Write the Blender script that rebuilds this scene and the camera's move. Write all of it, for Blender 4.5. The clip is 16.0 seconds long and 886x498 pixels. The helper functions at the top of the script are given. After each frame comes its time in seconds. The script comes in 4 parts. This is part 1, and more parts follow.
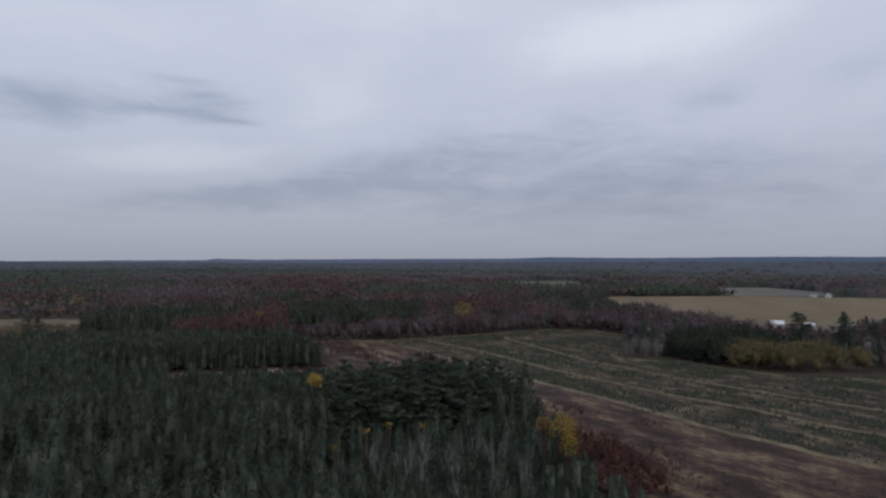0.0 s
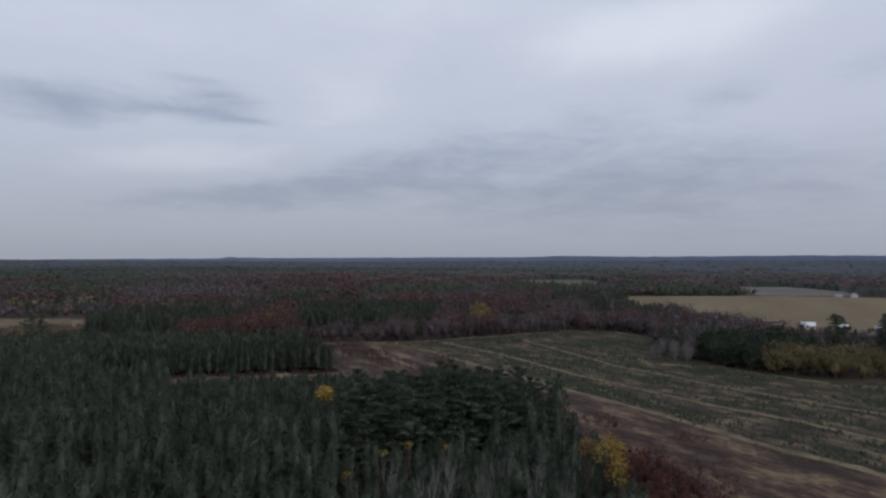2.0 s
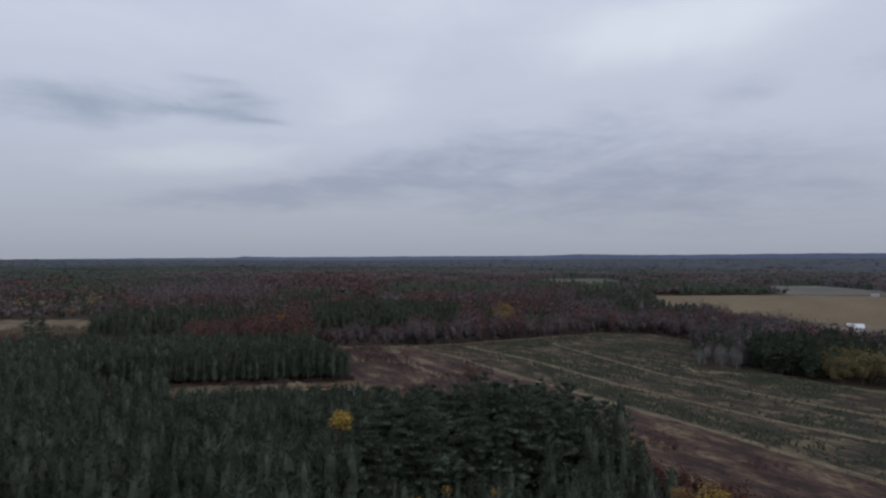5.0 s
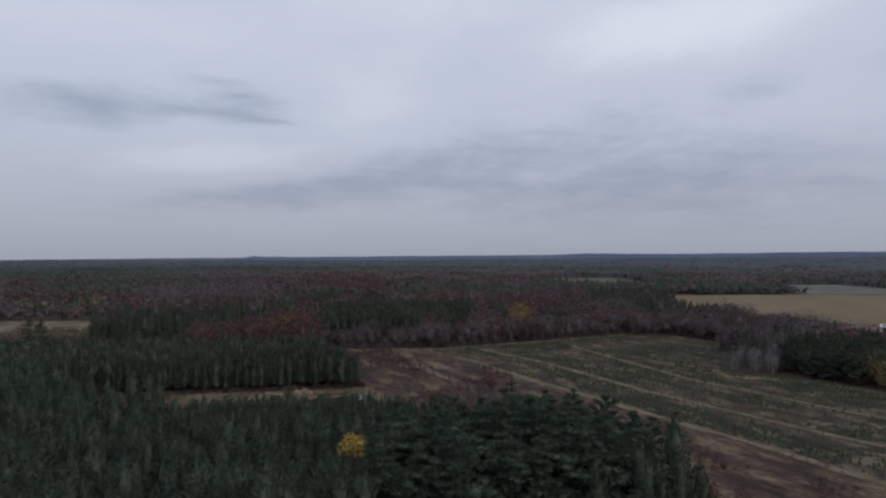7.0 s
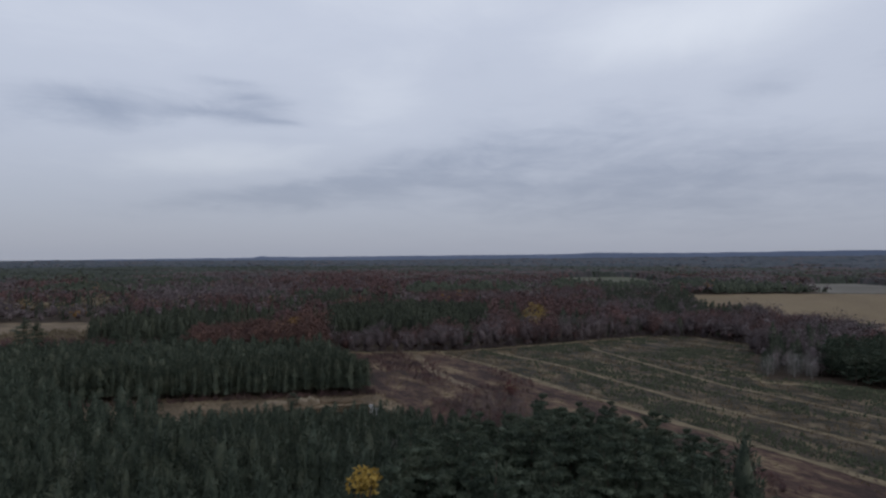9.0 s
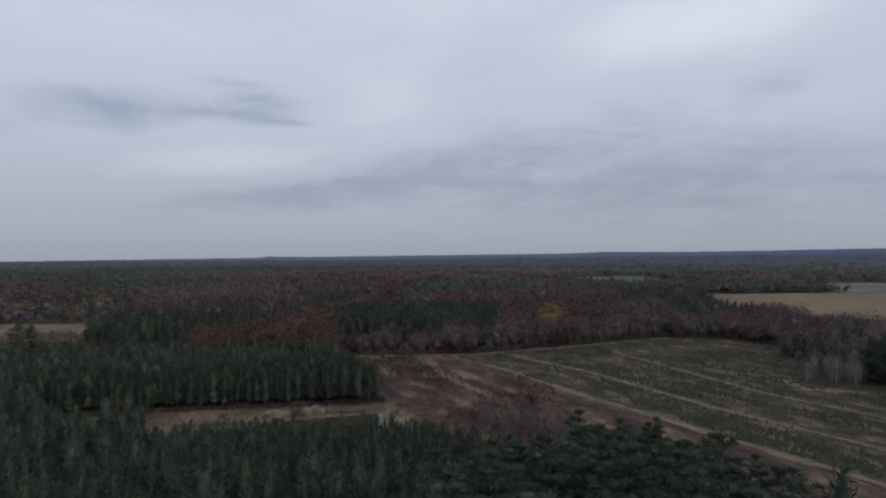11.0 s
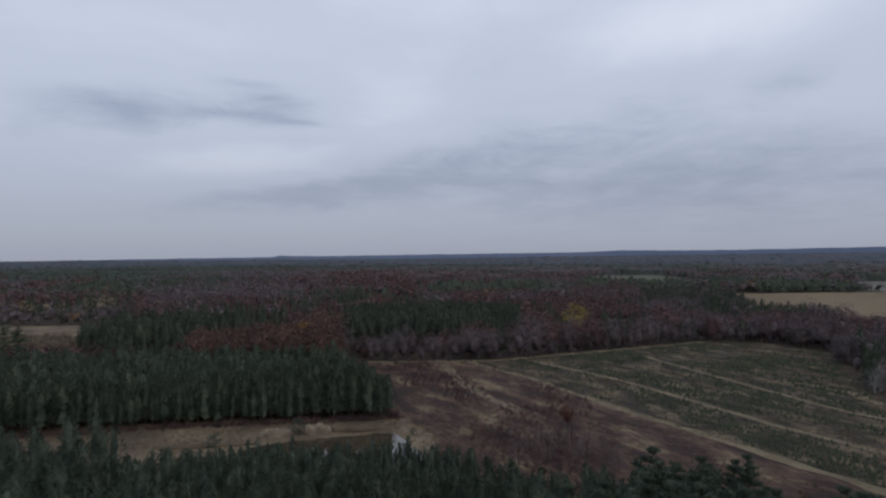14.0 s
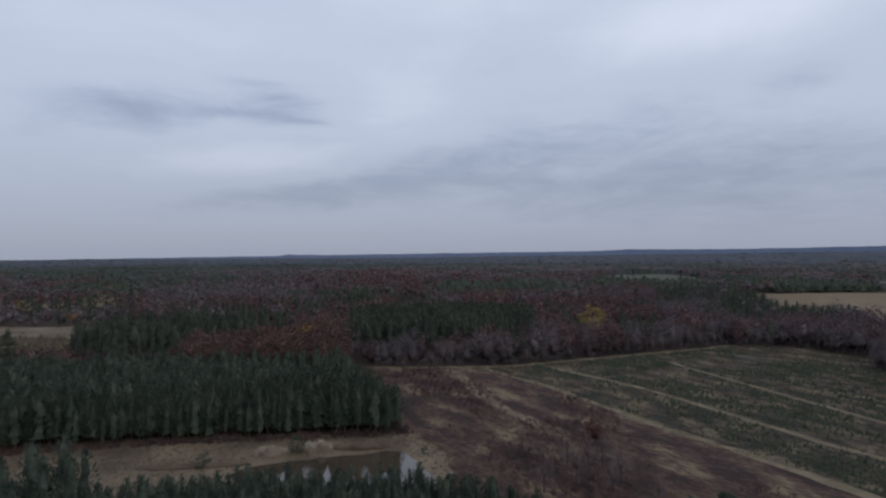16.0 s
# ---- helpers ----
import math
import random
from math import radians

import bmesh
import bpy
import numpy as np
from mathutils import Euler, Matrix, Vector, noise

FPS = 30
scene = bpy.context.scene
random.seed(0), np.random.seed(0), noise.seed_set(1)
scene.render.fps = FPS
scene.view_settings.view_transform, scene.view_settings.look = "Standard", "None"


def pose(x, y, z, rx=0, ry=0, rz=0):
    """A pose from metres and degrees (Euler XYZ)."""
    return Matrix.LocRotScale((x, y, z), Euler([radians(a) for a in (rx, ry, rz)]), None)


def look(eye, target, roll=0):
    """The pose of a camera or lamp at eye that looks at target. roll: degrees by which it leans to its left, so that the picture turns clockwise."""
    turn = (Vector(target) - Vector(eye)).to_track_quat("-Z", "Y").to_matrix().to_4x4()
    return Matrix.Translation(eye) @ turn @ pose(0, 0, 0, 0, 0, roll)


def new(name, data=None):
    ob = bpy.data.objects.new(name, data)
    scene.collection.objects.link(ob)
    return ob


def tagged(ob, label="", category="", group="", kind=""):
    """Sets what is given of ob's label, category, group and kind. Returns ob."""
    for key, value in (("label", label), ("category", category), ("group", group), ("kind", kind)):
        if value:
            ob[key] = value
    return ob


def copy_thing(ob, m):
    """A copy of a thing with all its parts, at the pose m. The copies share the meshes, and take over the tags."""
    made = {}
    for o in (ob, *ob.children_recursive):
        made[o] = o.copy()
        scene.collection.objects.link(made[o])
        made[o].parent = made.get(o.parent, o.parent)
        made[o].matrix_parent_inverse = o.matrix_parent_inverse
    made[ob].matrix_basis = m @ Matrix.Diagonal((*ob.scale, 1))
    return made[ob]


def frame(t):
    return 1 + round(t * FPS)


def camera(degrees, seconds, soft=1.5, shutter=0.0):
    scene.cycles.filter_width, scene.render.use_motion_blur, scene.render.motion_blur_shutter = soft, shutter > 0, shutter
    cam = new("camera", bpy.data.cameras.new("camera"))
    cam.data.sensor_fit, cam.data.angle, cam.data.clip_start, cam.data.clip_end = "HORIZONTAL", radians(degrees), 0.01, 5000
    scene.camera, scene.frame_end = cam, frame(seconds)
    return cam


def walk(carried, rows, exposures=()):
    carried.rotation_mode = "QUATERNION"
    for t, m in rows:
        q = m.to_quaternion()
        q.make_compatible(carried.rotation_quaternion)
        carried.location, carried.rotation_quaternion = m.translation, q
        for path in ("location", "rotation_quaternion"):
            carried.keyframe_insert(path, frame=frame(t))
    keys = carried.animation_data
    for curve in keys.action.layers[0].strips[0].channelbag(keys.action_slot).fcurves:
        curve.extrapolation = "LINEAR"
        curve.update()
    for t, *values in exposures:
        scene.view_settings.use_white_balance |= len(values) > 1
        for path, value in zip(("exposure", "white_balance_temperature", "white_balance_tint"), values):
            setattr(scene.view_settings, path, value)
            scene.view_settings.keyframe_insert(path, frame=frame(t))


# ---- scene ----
import itertools

cam = camera(71.8, 16.0, soft=2.4)
# seconds, eye, heading (degrees clockwise from +Y), pitch, roll
PATH = [
    (0, (0.35, -4.19, 60.66), 11.738, 0.832, 0.44),
    (1, (0.65, 5.37, 60.62), 11.177, 0.754, 0.47),
    (2, (0.77, 14.93, 60.52), 10.663, 0.691, 0.47),
    (3, (0.74, 24.51, 60.36), 10.187, 0.640, 0.44),
    (4, (0.62, 34.09, 60.13), 9.743, 0.600, 0.40),
    (5, (0.43, 43.68, 59.82), 9.325, 0.569, 0.34),
    (6, (0.22, 53.27, 59.45), 8.927, 0.545, 0.28),
    (7, (0.00, 62.87, 59.01), 8.545, 0.527, 0.20),
    (8, (-0.19, 72.46, 58.53), 8.174, 0.513, 0.12),
    (9, (-0.35, 82.05, 58.01), 7.810, 0.501, 0.05),
    (10, (-0.46, 91.63, 57.48), 7.452, 0.488, -0.03),
    (11, (-0.53, 101.19, 56.97), 7.097, 0.473, -0.10),
    (12, (-0.55, 110.74, 56.51), 6.744, 0.454, -0.15),
    (13, (-0.53, 120.26, 56.13), 6.392, 0.428, -0.19),
    (14, (-0.48, 129.75, 55.87), 6.041, 0.395, -0.21),
    (15, (-0.43, 139.20, 55.78), 5.692, 0.350, -0.21),
    (16, (-0.40, 148.61, 55.91), 5.346, 0.293, -0.19),
]


# seconds, stops, kelvin, tint: the white balance drifts bluer near the end
EXPOSURES = [(0, 0.0, 6580, 10), (12.5, 0.0, 6580, 10), (15, 0.0, 6340, 10), (16, 0.0, 6300, 10)]


def aim(eye, heading, pitch, roll):
    a, b = radians(heading), radians(pitch)
    return look(eye, (eye[0] + math.sin(a) * math.cos(b), eye[1] + math.cos(a) * math.cos(b), eye[2] + math.sin(b)), roll)


walk(cam, [(t, aim(*row)) for t, *row in PATH], EXPOSURES)


# ---- world and light ----
def sky_world():
    world = bpy.data.worlds.new("overcast_sky")
    scene.world = world
    world.use_nodes = True
    nt = world.node_tree
    nt.nodes.clear()
    N, L = nt.nodes.new, nt.links.new

    def val(x):
        return x if hasattr(x, "links") else None

    def math_(op, a, b=0.0, c=0.0, clamp=False):
        n = N("ShaderNodeMath")
        n.operation, n.use_clamp = op, clamp
        for i, v in enumerate((a, b, c)):
            if val(v) is not None:
                L(v, n.inputs[i])
            else:
                n.inputs[i].default_value = v
        return n.outputs[0]

    tc = N("ShaderNodeTexCoord")
    sep = N("ShaderNodeSeparateXYZ")
    L(tc.outputs["Generated"], sep.inputs[0])
    X, Y, Z = sep.outputs
    az = math_("MULTIPLY", math_("ARCTAN2", X, Y), 57.2958)
    el = math_("MULTIPLY", math_("ARCSINE", Z), 57.2958)
    up = math_("MAXIMUM", Z, 0.0)
    # cloud deck seen in perspective
    inv = math_("DIVIDE", 1.0, math_("ADD", up, 0.16))
    comb = N("ShaderNodeCombineXYZ")
    L(math_("MULTIPLY", X, inv), comb.inputs[0])
    L(math_("MULTIPLY", Y, inv), comb.inputs[1])

    def noise_(scale, detail, rough, dist=0.0, w=0.0):
        n = N("ShaderNodeTexNoise")
        n.noise_dimensions = "4D"
        n.inputs["W"].default_value = w
        n.inputs["Scale"].default_value = scale
        n.inputs["Detail"].default_value = detail
        n.inputs["Roughness"].default_value = rough
        n.inputs["Distortion"].default_value = dist
        L(comb.outputs[0], n.inputs["Vector"])
        return n.outputs["Fac"]

    big = noise_(0.85, 3, 0.5, 0.3, CLOUD_W)
    fine = noise_(2.6, 7, 0.6, 0.5, 1.7)
    # thin wisps drawn out level
    flat = N("ShaderNodeCombineXYZ")
    L(math_("MULTIPLY", az, 0.11), flat.inputs[0])
    L(math_("MULTIPLY", el, 0.5), flat.inputs[1])
    wn = N("ShaderNodeTexNoise")
    wn.inputs["Scale"].default_value, wn.inputs["Detail"].default_value, wn.inputs["Roughness"].default_value, wn.inputs["Distortion"].default_value = 1.0, 6, 0.62, 0.8
    L(flat.outputs[0], wn.inputs["Vector"])
    wisp = wn.outputs["Fac"]
    dens = math_("ADD", math_("MULTIPLY", math_("SUBTRACT", big, 0.5), 0.22),
                 math_("ADD", math_("MULTIPLY", math_("SUBTRACT", fine, 0.5), 0.36),
                       math_("MULTIPLY", math_("SUBTRACT", wisp, 0.5), 0.15)))
    # the thicker and thinner clouds of the deck: azimuth, elevation, half widths, tilt, amount
    for a0, e0, sa, se, tilt, amount in CLOUDS:
        da, de = math_("SUBTRACT", az, a0), math_("SUBTRACT", el, e0)
        de = math_("SUBTRACT", de, math_("MULTIPLY", da, tilt))
        q = math_("ADD", math_("POWER", math_("DIVIDE", da, sa), 2.0), math_("POWER", math_("DIVIDE", de, se), 2.0))
        g = math_("EXPONENT", math_("MULTIPLY", q, -1.0))
        ragged = math_("ADD", 0.3, math_("MULTIPLY", math_("ADD", wisp, math_("MULTIPLY", fine, 0.6)), 0.9))
        dens = math_("ADD", dens, math_("MULTIPLY", math_("MULTIPLY", g, amount), ragged))
    ramp = N("ShaderNodeValToRGB")
    L(math_("ADD", dens, 0.5, clamp=True), ramp.inputs[0])
    cr = ramp.color_ramp
    cr.interpolation = "EASE"
    cr.elements[0].position, cr.elements[0].color = 0.12, (*SKY_LIGHT, 1)
    cr.elements[1].position, cr.elements[1].color = 0.95, (*SKY_DARK, 1)
    mid = cr.elements.new(0.5)
    mid.color = (*SKY_MID, 1)
    # near the horizon the deck melts into grey
    hz = N("ShaderNodeMapRange")
    hz.inputs["From Min"].default_value, hz.inputs["From Max"].default_value = 0.0, 11.0
    hz.inputs["To Min"].default_value, hz.inputs["To Max"].default_value = 0.85, 0.0
    L(el, hz.inputs["Value"])
    mix = N("ShaderNodeMix")
    mix.data_type = "RGBA"
    L(hz.outputs[0], mix.inputs["Factor"])
    L(ramp.outputs[0], mix.inputs["A"])
    mix.inputs["B"].default_value = (*SKY_HORIZON, 1)
    # overhead the deck is brighter than towards the horizon
    bright = math_("ADD", 0.825, math_("MULTIPLY", math_("MINIMUM", up, 0.35), 0.52))
    sky = N("ShaderNodeTexSky")
    sky.sky_type, sky.sun_disc = "NISHITA", False
    sky.sun_elevation, sky.sun_rotation = SUN_EL, SUN_AZ
    b1, b2, add = N("ShaderNodeBackground"), N("ShaderNodeBackground"), N("ShaderNodeAddShader")
    L(sky.outputs[0], b1.inputs[0])
    b1.inputs[1].default_value = 0.006
    L(mix.outputs["Result"], b2.inputs[0])
    L(bright, b2.inputs[1])
    out = N("ShaderNodeOutputWorld")
    L(b1.outputs[0], add.inputs[0])
    L(b2.outputs[0], add.inputs[1])
    L(add.outputs[0], out.inputs[0])


CLOUD_W = 0.6
SUN_EL, SUN_AZ = radians(32), radians(150)
SKY_LIGHT, SKY_MID, SKY_DARK = (0.68, 0.73, 0.83), (0.52, 0.57, 0.69), (0.33, 0.38, 0.50)
SKY_HORIZON = (0.355, 0.385, 0.478)
CLOUDS = (
    (-20.0, 12.2, 7.0, 1.7, 0.02, 0.26), (-10.0, 13.2, 5.2, 2.0, -0.04, 0.24), (-24, 10.6, 8, 2.0, 0.0, 0.12),
    (-12, 14.9, 2.6, 0.4, -0.05, 0.12), (-8.3, 13.5, 3.2, 0.6, -0.06, 0.12), (-7.3, 11.8, 3.0, 0.35, -0.04, 0.14), (-13, 12.3, 3.0, 0.4, 0.03, 0.14), (-7, 10.3, 4.0, 0.3, 0.0, 0.08),
    (-8, 5.1, 11, 1.5, 0.10, 0.34), (3.5, 7.8, 9, 2.0, 0.2, 0.24), (15, 9.5, 9, 3.5, 0.2, 0.14), (29, 6.2, 20, 4.0, 0.02, 0.32), (22, 4.0, 12, 1.0, 0.02, 0.06),
    (36, 13.8, 4.0, 1.5, 0.2, 0.18), (46, 14.5, 5, 1.8, 0.1, 0.16), (25, 12.5, 7, 2.5, 0.2, 0.12), (12.5, 17.5, 5, 3.0, 0.0, 0.10),
    (-13, 8.2, 9, 1.7, 0.03, -0.24), (2, 14, 6, 4, 0.1, -0.14), (27, 9.2, 3.5, 0.9, 0.0, -0.08),
    (31, 19.5, 14, 3.2, 0.1, -0.26), (-18, 18.5, 16, 3.0, 0, -0.12), (44, 12.0, 9, 1.2, 0.1, -0.08), (8, 23, 12, 3, 0.0, -0.14),
)
sky_world()
sun = new("sun", bpy.data.lights.new("sun", "SUN"))
sun.data.energy, sun.data.angle, sun.data.color = 0.5, radians(60), (1, 0.96, 0.9)
sun.matrix_world = look((0, 0, 100), (-100 * math.sin(SUN_AZ) * math.cos(SUN_EL), -100 * math.cos(SUN_AZ) * math.cos(SUN_EL), 100 - 100 * math.sin(SUN_EL)))


# ---- materials ----
def material(name, stops, scale=0.3, fine=6.0, rough=0.9, per="object", vary=0.25, bump=0.0, coords="position", stretch=(1, 1, 1), turn=0.0, spec=0.2, span=(0.55, 0.92), thin=0.0):
    """Colours along two scales of grain, varied from object to object or from piece to piece."""
    m = bpy.data.materials.new(name)
    m.use_nodes = True
    nt = m.node_tree
    N, L = nt.nodes.new, nt.links.new
    bsdf = nt.nodes["Principled BSDF"]
    bsdf.inputs["Roughness"].default_value = rough
    bsdf.inputs["Specular IOR Level"].default_value = spec
    geo = N("ShaderNodeNewGeometry")
    mp = N("ShaderNodeMapping")
    mp.vector_type = "TEXTURE"
    mp.inputs["Scale"].default_value = stretch
    mp.inputs["Rotation"].default_value = (0, 0, turn)
    L(geo.outputs["Position"], mp.inputs[0])
    n1, n2 = N("ShaderNodeTexNoise"), N("ShaderNodeTexNoise")
    for n, s, d in ((n1, scale, 5), (n2, fine, 3)):
        n.inputs["Scale"].default_value, n.inputs["Detail"].default_value, n.inputs["Roughness"].default_value = s, d, 0.6
        L(mp.outputs[0], n.inputs["Vector"])
    add = N("ShaderNodeMath")
    add.operation = "MULTIPLY_ADD"
    L(n2.outputs["Fac"], add.inputs[0])
    add.inputs[1].default_value = 0.45
    L(n1.outputs["Fac"], add.inputs[2])
    fac = add.outputs[0]
    if per:
        if per == "object":
            r = N("ShaderNodeObjectInfo").outputs["Random"]
        else:
            r = geo.outputs["Random Per Island"]
        a2 = N("ShaderNodeMath")
        a2.operation = "MULTIPLY_ADD"
        L(r, a2.inputs[0])
        a2.inputs[1].default_value = vary
        L(fac, a2.inputs[2])
        a3 = N("ShaderNodeMath")
        a3.operation = "SUBTRACT"
        L(a2.outputs[0], a3.inputs[0])
        a3.inputs[1].default_value = vary / 2
        fac = a3.outputs[0]
    ramp = N("ShaderNodeValToRGB")
    cr = ramp.color_ramp
    lo, hi = span
    cr.elements[0].position, cr.elements[0].color = lo, (*stops[0], 1)
    cr.elements[1].position, cr.elements[1].color = hi, (*stops[-1], 1)
    for i, s in enumerate(stops[1:-1], 1):
        e = cr.elements.new(lo + (hi - lo) * i / (len(stops) - 1))
        e.color = (*s, 1)
    L(fac, ramp.inputs[0])
    L(ramp.outputs[0], bsdf.inputs["Base Color"])
    if thin:
        # leaves and needles let part of the light through
        tr, ms = N("ShaderNodeBsdfTranslucent"), N("ShaderNodeMixShader")
        L(ramp.outputs[0], tr.inputs["Color"])
        ms.inputs[0].default_value = thin
        L(bsdf.outputs[0], ms.inputs[1])
        L(tr.outputs[0], ms.inputs[2])
        L(ms.outputs[0], nt.nodes["Material Output"].inputs["Surface"])
    if bump:
        b = N("ShaderNodeBump")
        b.inputs["Strength"].default_value, b.inputs["Distance"].default_value = 0.6, bump
        L(n2.outputs["Fac"], b.inputs["Height"])
        L(b.outputs[0], bsdf.inputs["Normal"])
    return m


M = {}
M["pine"] = material("pine_needles", ((0.028, 0.038, 0.028), (0.058, 0.072, 0.051), (0.097, 0.109, 0.076)), 0.22, 0.9, vary=0.14, per="island", thin=0.1)
M["young"] = material("young_pine_needles", ((0.030, 0.040, 0.029), (0.061, 0.078, 0.056), (0.103, 0.116, 0.083)), 0.22, 0.9, vary=0.14, per="island", thin=0.1)
M["white"] = material("white_pine_needles", ((0.032, 0.044, 0.033), (0.064, 0.083, 0.058), (0.108, 0.125, 0.088)), 0.2, 0.9, vary=0.14, per="island", thin=0.1)
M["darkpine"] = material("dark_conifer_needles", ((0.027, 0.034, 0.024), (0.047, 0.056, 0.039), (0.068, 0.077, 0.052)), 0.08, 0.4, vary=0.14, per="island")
M["straw"] = material("straw_brush", ((0.12, 0.095, 0.064), (0.20, 0.165, 0.11)), 0.08, 0.5, vary=0.2, per="island")
M["nursery"] = material("nursery_needles", ((0.04, 0.047, 0.028), (0.066, 0.073, 0.045)), 0.12, 0.8, vary=0.2, per="island", thin=0.1)
M["rust"] = material("rust_oak_leaves", ((0.060, 0.041, 0.042), (0.104, 0.064, 0.062), (0.155, 0.088, 0.081)), 0.09, 0.3, vary=0.12, per="island", thin=0.15, span=(0.58, 0.88))
M["russet"] = material("russet_oak_leaves", ((0.062, 0.038, 0.036), (0.107, 0.061, 0.052), (0.149, 0.084, 0.066)), 0.12, 0.4, vary=0.14, per="island", thin=0.1)
M["crimson"] = material("dark_red_oak_leaves", ((0.061, 0.027, 0.023), (0.099, 0.041, 0.034), (0.129, 0.059, 0.043)), 0.12, 0.6, vary=0.16, per="island", thin=0.15)
M["orange"] = material("orange_leaves", ((0.156, 0.094, 0.046), (0.240, 0.144, 0.060)), 0.1, 1.0, vary=0.2, per="island", thin=0.2)
M["yellow"] = material("yellow_leaves", ((0.20, 0.13, 0.03), (0.31, 0.205, 0.045), (0.40, 0.28, 0.075)), 0.2, 1.0, vary=0.25, per="island", thin=0.2)
M["gold"] = material("dull_gold_leaves", ((0.192, 0.134, 0.048), (0.282, 0.201, 0.070)), 0.2, 1.0, vary=0.2, per="island", thin=0.2)
M["olive"] = material("olive_willow_leaves", ((0.10, 0.084, 0.046), (0.155, 0.126, 0.062), (0.20, 0.158, 0.08)), 0.1, 1.0, vary=0.2, per="island", thin=0.15)
M["twig"] = material("grey_twigs", ((0.077, 0.063, 0.066), (0.118, 0.094, 0.098), (0.163, 0.136, 0.135)), 0.09, 0.4, vary=0.16, per="island", thin=0.1, span=(0.58, 0.88))
M["pale_twig"] = material("pale_birch_twigs", ((0.17, 0.16, 0.15), (0.25, 0.24, 0.225)), 0.2, 1.0, vary=0.2, per="island")
M["bark"] = material("brown_bark", ((0.055, 0.04, 0.032), (0.11, 0.082, 0.066)), 0.6, 8, per="object", vary=0.2, bump=0.02)
M["pale_bark"] = material("pale_birch_bark", ((0.17, 0.162, 0.15), (0.27, 0.26, 0.24)), 0.8, 8, per="object", vary=0.2)
M["litter"] = material("leaf_litter", ((0.03, 0.022, 0.016), (0.052, 0.037, 0.026), (0.08, 0.058, 0.038)), 0.03, 1.5, per="", bump=0.1)
M["grass"] = material("dry_meadow_grass", ((0.081, 0.061, 0.041), (0.150, 0.112, 0.074), (0.219, 0.167, 0.110)), 0.05, 0.9, per="", bump=0.12)
M["track"] = material("dry_grass_track", ((0.092, 0.072, 0.044), (0.153, 0.121, 0.074), (0.209, 0.166, 0.103)), 0.12, 1.2, per="", bump=0.08)
M["stubble"] = material("tan_corn_stubble", ((0.135, 0.098, 0.055), (0.165, 0.122, 0.07), (0.19, 0.143, 0.085)), 0.012, 0.3, per="", bump=0.08, stretch=(1, 4, 1), turn=-0.7)
M["pale"] = material("pale_cut_field", ((0.10, 0.09, 0.074), (0.155, 0.145, 0.122)), 0.01, 0.1, per="", bump=0.08)
M["greenfield"] = material("green_far_field", ((0.061, 0.068, 0.043), (0.107, 0.108, 0.072)), 0.01, 0.1, per="")
M["greenlane"] = material("green_grass_lane", ((0.075, 0.082, 0.042), (0.12, 0.122, 0.068)), 0.06, 0.9, per="")
M["heath"] = material("rust_heath_shrubs", ((0.030, 0.018, 0.014), (0.049, 0.028, 0.022), (0.068, 0.039, 0.029), (0.080, 0.049, 0.034), (0.113, 0.076, 0.048), (0.167, 0.122, 0.073)), 0.11, 0.9, per="", bump=0.15, stretch=(1.0, 2.6, 1), turn=0.38, span=(0.63, 0.86))
M["rowfield"] = material("nursery_field", ((0.022, 0.022, 0.014), (0.034, 0.030, 0.019), (0.050, 0.039, 0.028), (0.063, 0.048, 0.034), (0.095, 0.073, 0.046), (0.135, 0.106, 0.064)), 0.15, 1.0, per="", bump=0.15, stretch=(1.0, 2.6, 1), turn=0.38, span=(0.62, 0.84))
M["sand"] = material("pale_sand", ((0.13, 0.10, 0.07), (0.22, 0.178, 0.128), (0.31, 0.26, 0.195)), 0.25, 3, per="", bump=0.1)
M["mud"] = material("brown_mud", ((0.07, 0.05, 0.033), (0.13, 0.095, 0.06)), 0.2, 2, per="", bump=0.08)
M["water"] = material("still_brown_water", ((0.05, 0.037, 0.024), (0.07, 0.052, 0.034)), 0.1, 0.6, rough=0.03, per="", spec=0.5)
M["dry"] = material("dry_grass_blades", ((0.092, 0.071, 0.042), (0.168, 0.130, 0.079)), 0.1, 1.0, vary=0.3, per="island")
# distance haze goes into the hills' own colour as blue-grey
M["ridge"] = material("haze_blue_far_ridge", ((0.089, 0.113, 0.168), (0.108, 0.134, 0.195)), 0.002, 0.02, per="")
M["white_metal"] = material("white_sheet_metal", ((0.62, 0.63, 0.65), (0.78, 0.79, 0.8)), 0.2, 2, rough=0.5, per="", spec=0.4)
M["siding"] = material("white_board_siding", ((0.5, 0.5, 0.49), (0.66, 0.66, 0.64)), 0.3, 3, per="")
M["roof"] = material("grey_shingle_roof", ((0.12, 0.12, 0.125), (0.2, 0.2, 0.2)), 0.3, 3, per="")
M["glass"] = material("dark_window_glass", ((0.02, 0.022, 0.026), (0.035, 0.037, 0.04)), 0.3, 3, rough=0.1, per="", spec=0.5)
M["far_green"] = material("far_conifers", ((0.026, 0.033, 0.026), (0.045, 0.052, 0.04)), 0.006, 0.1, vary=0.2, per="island")
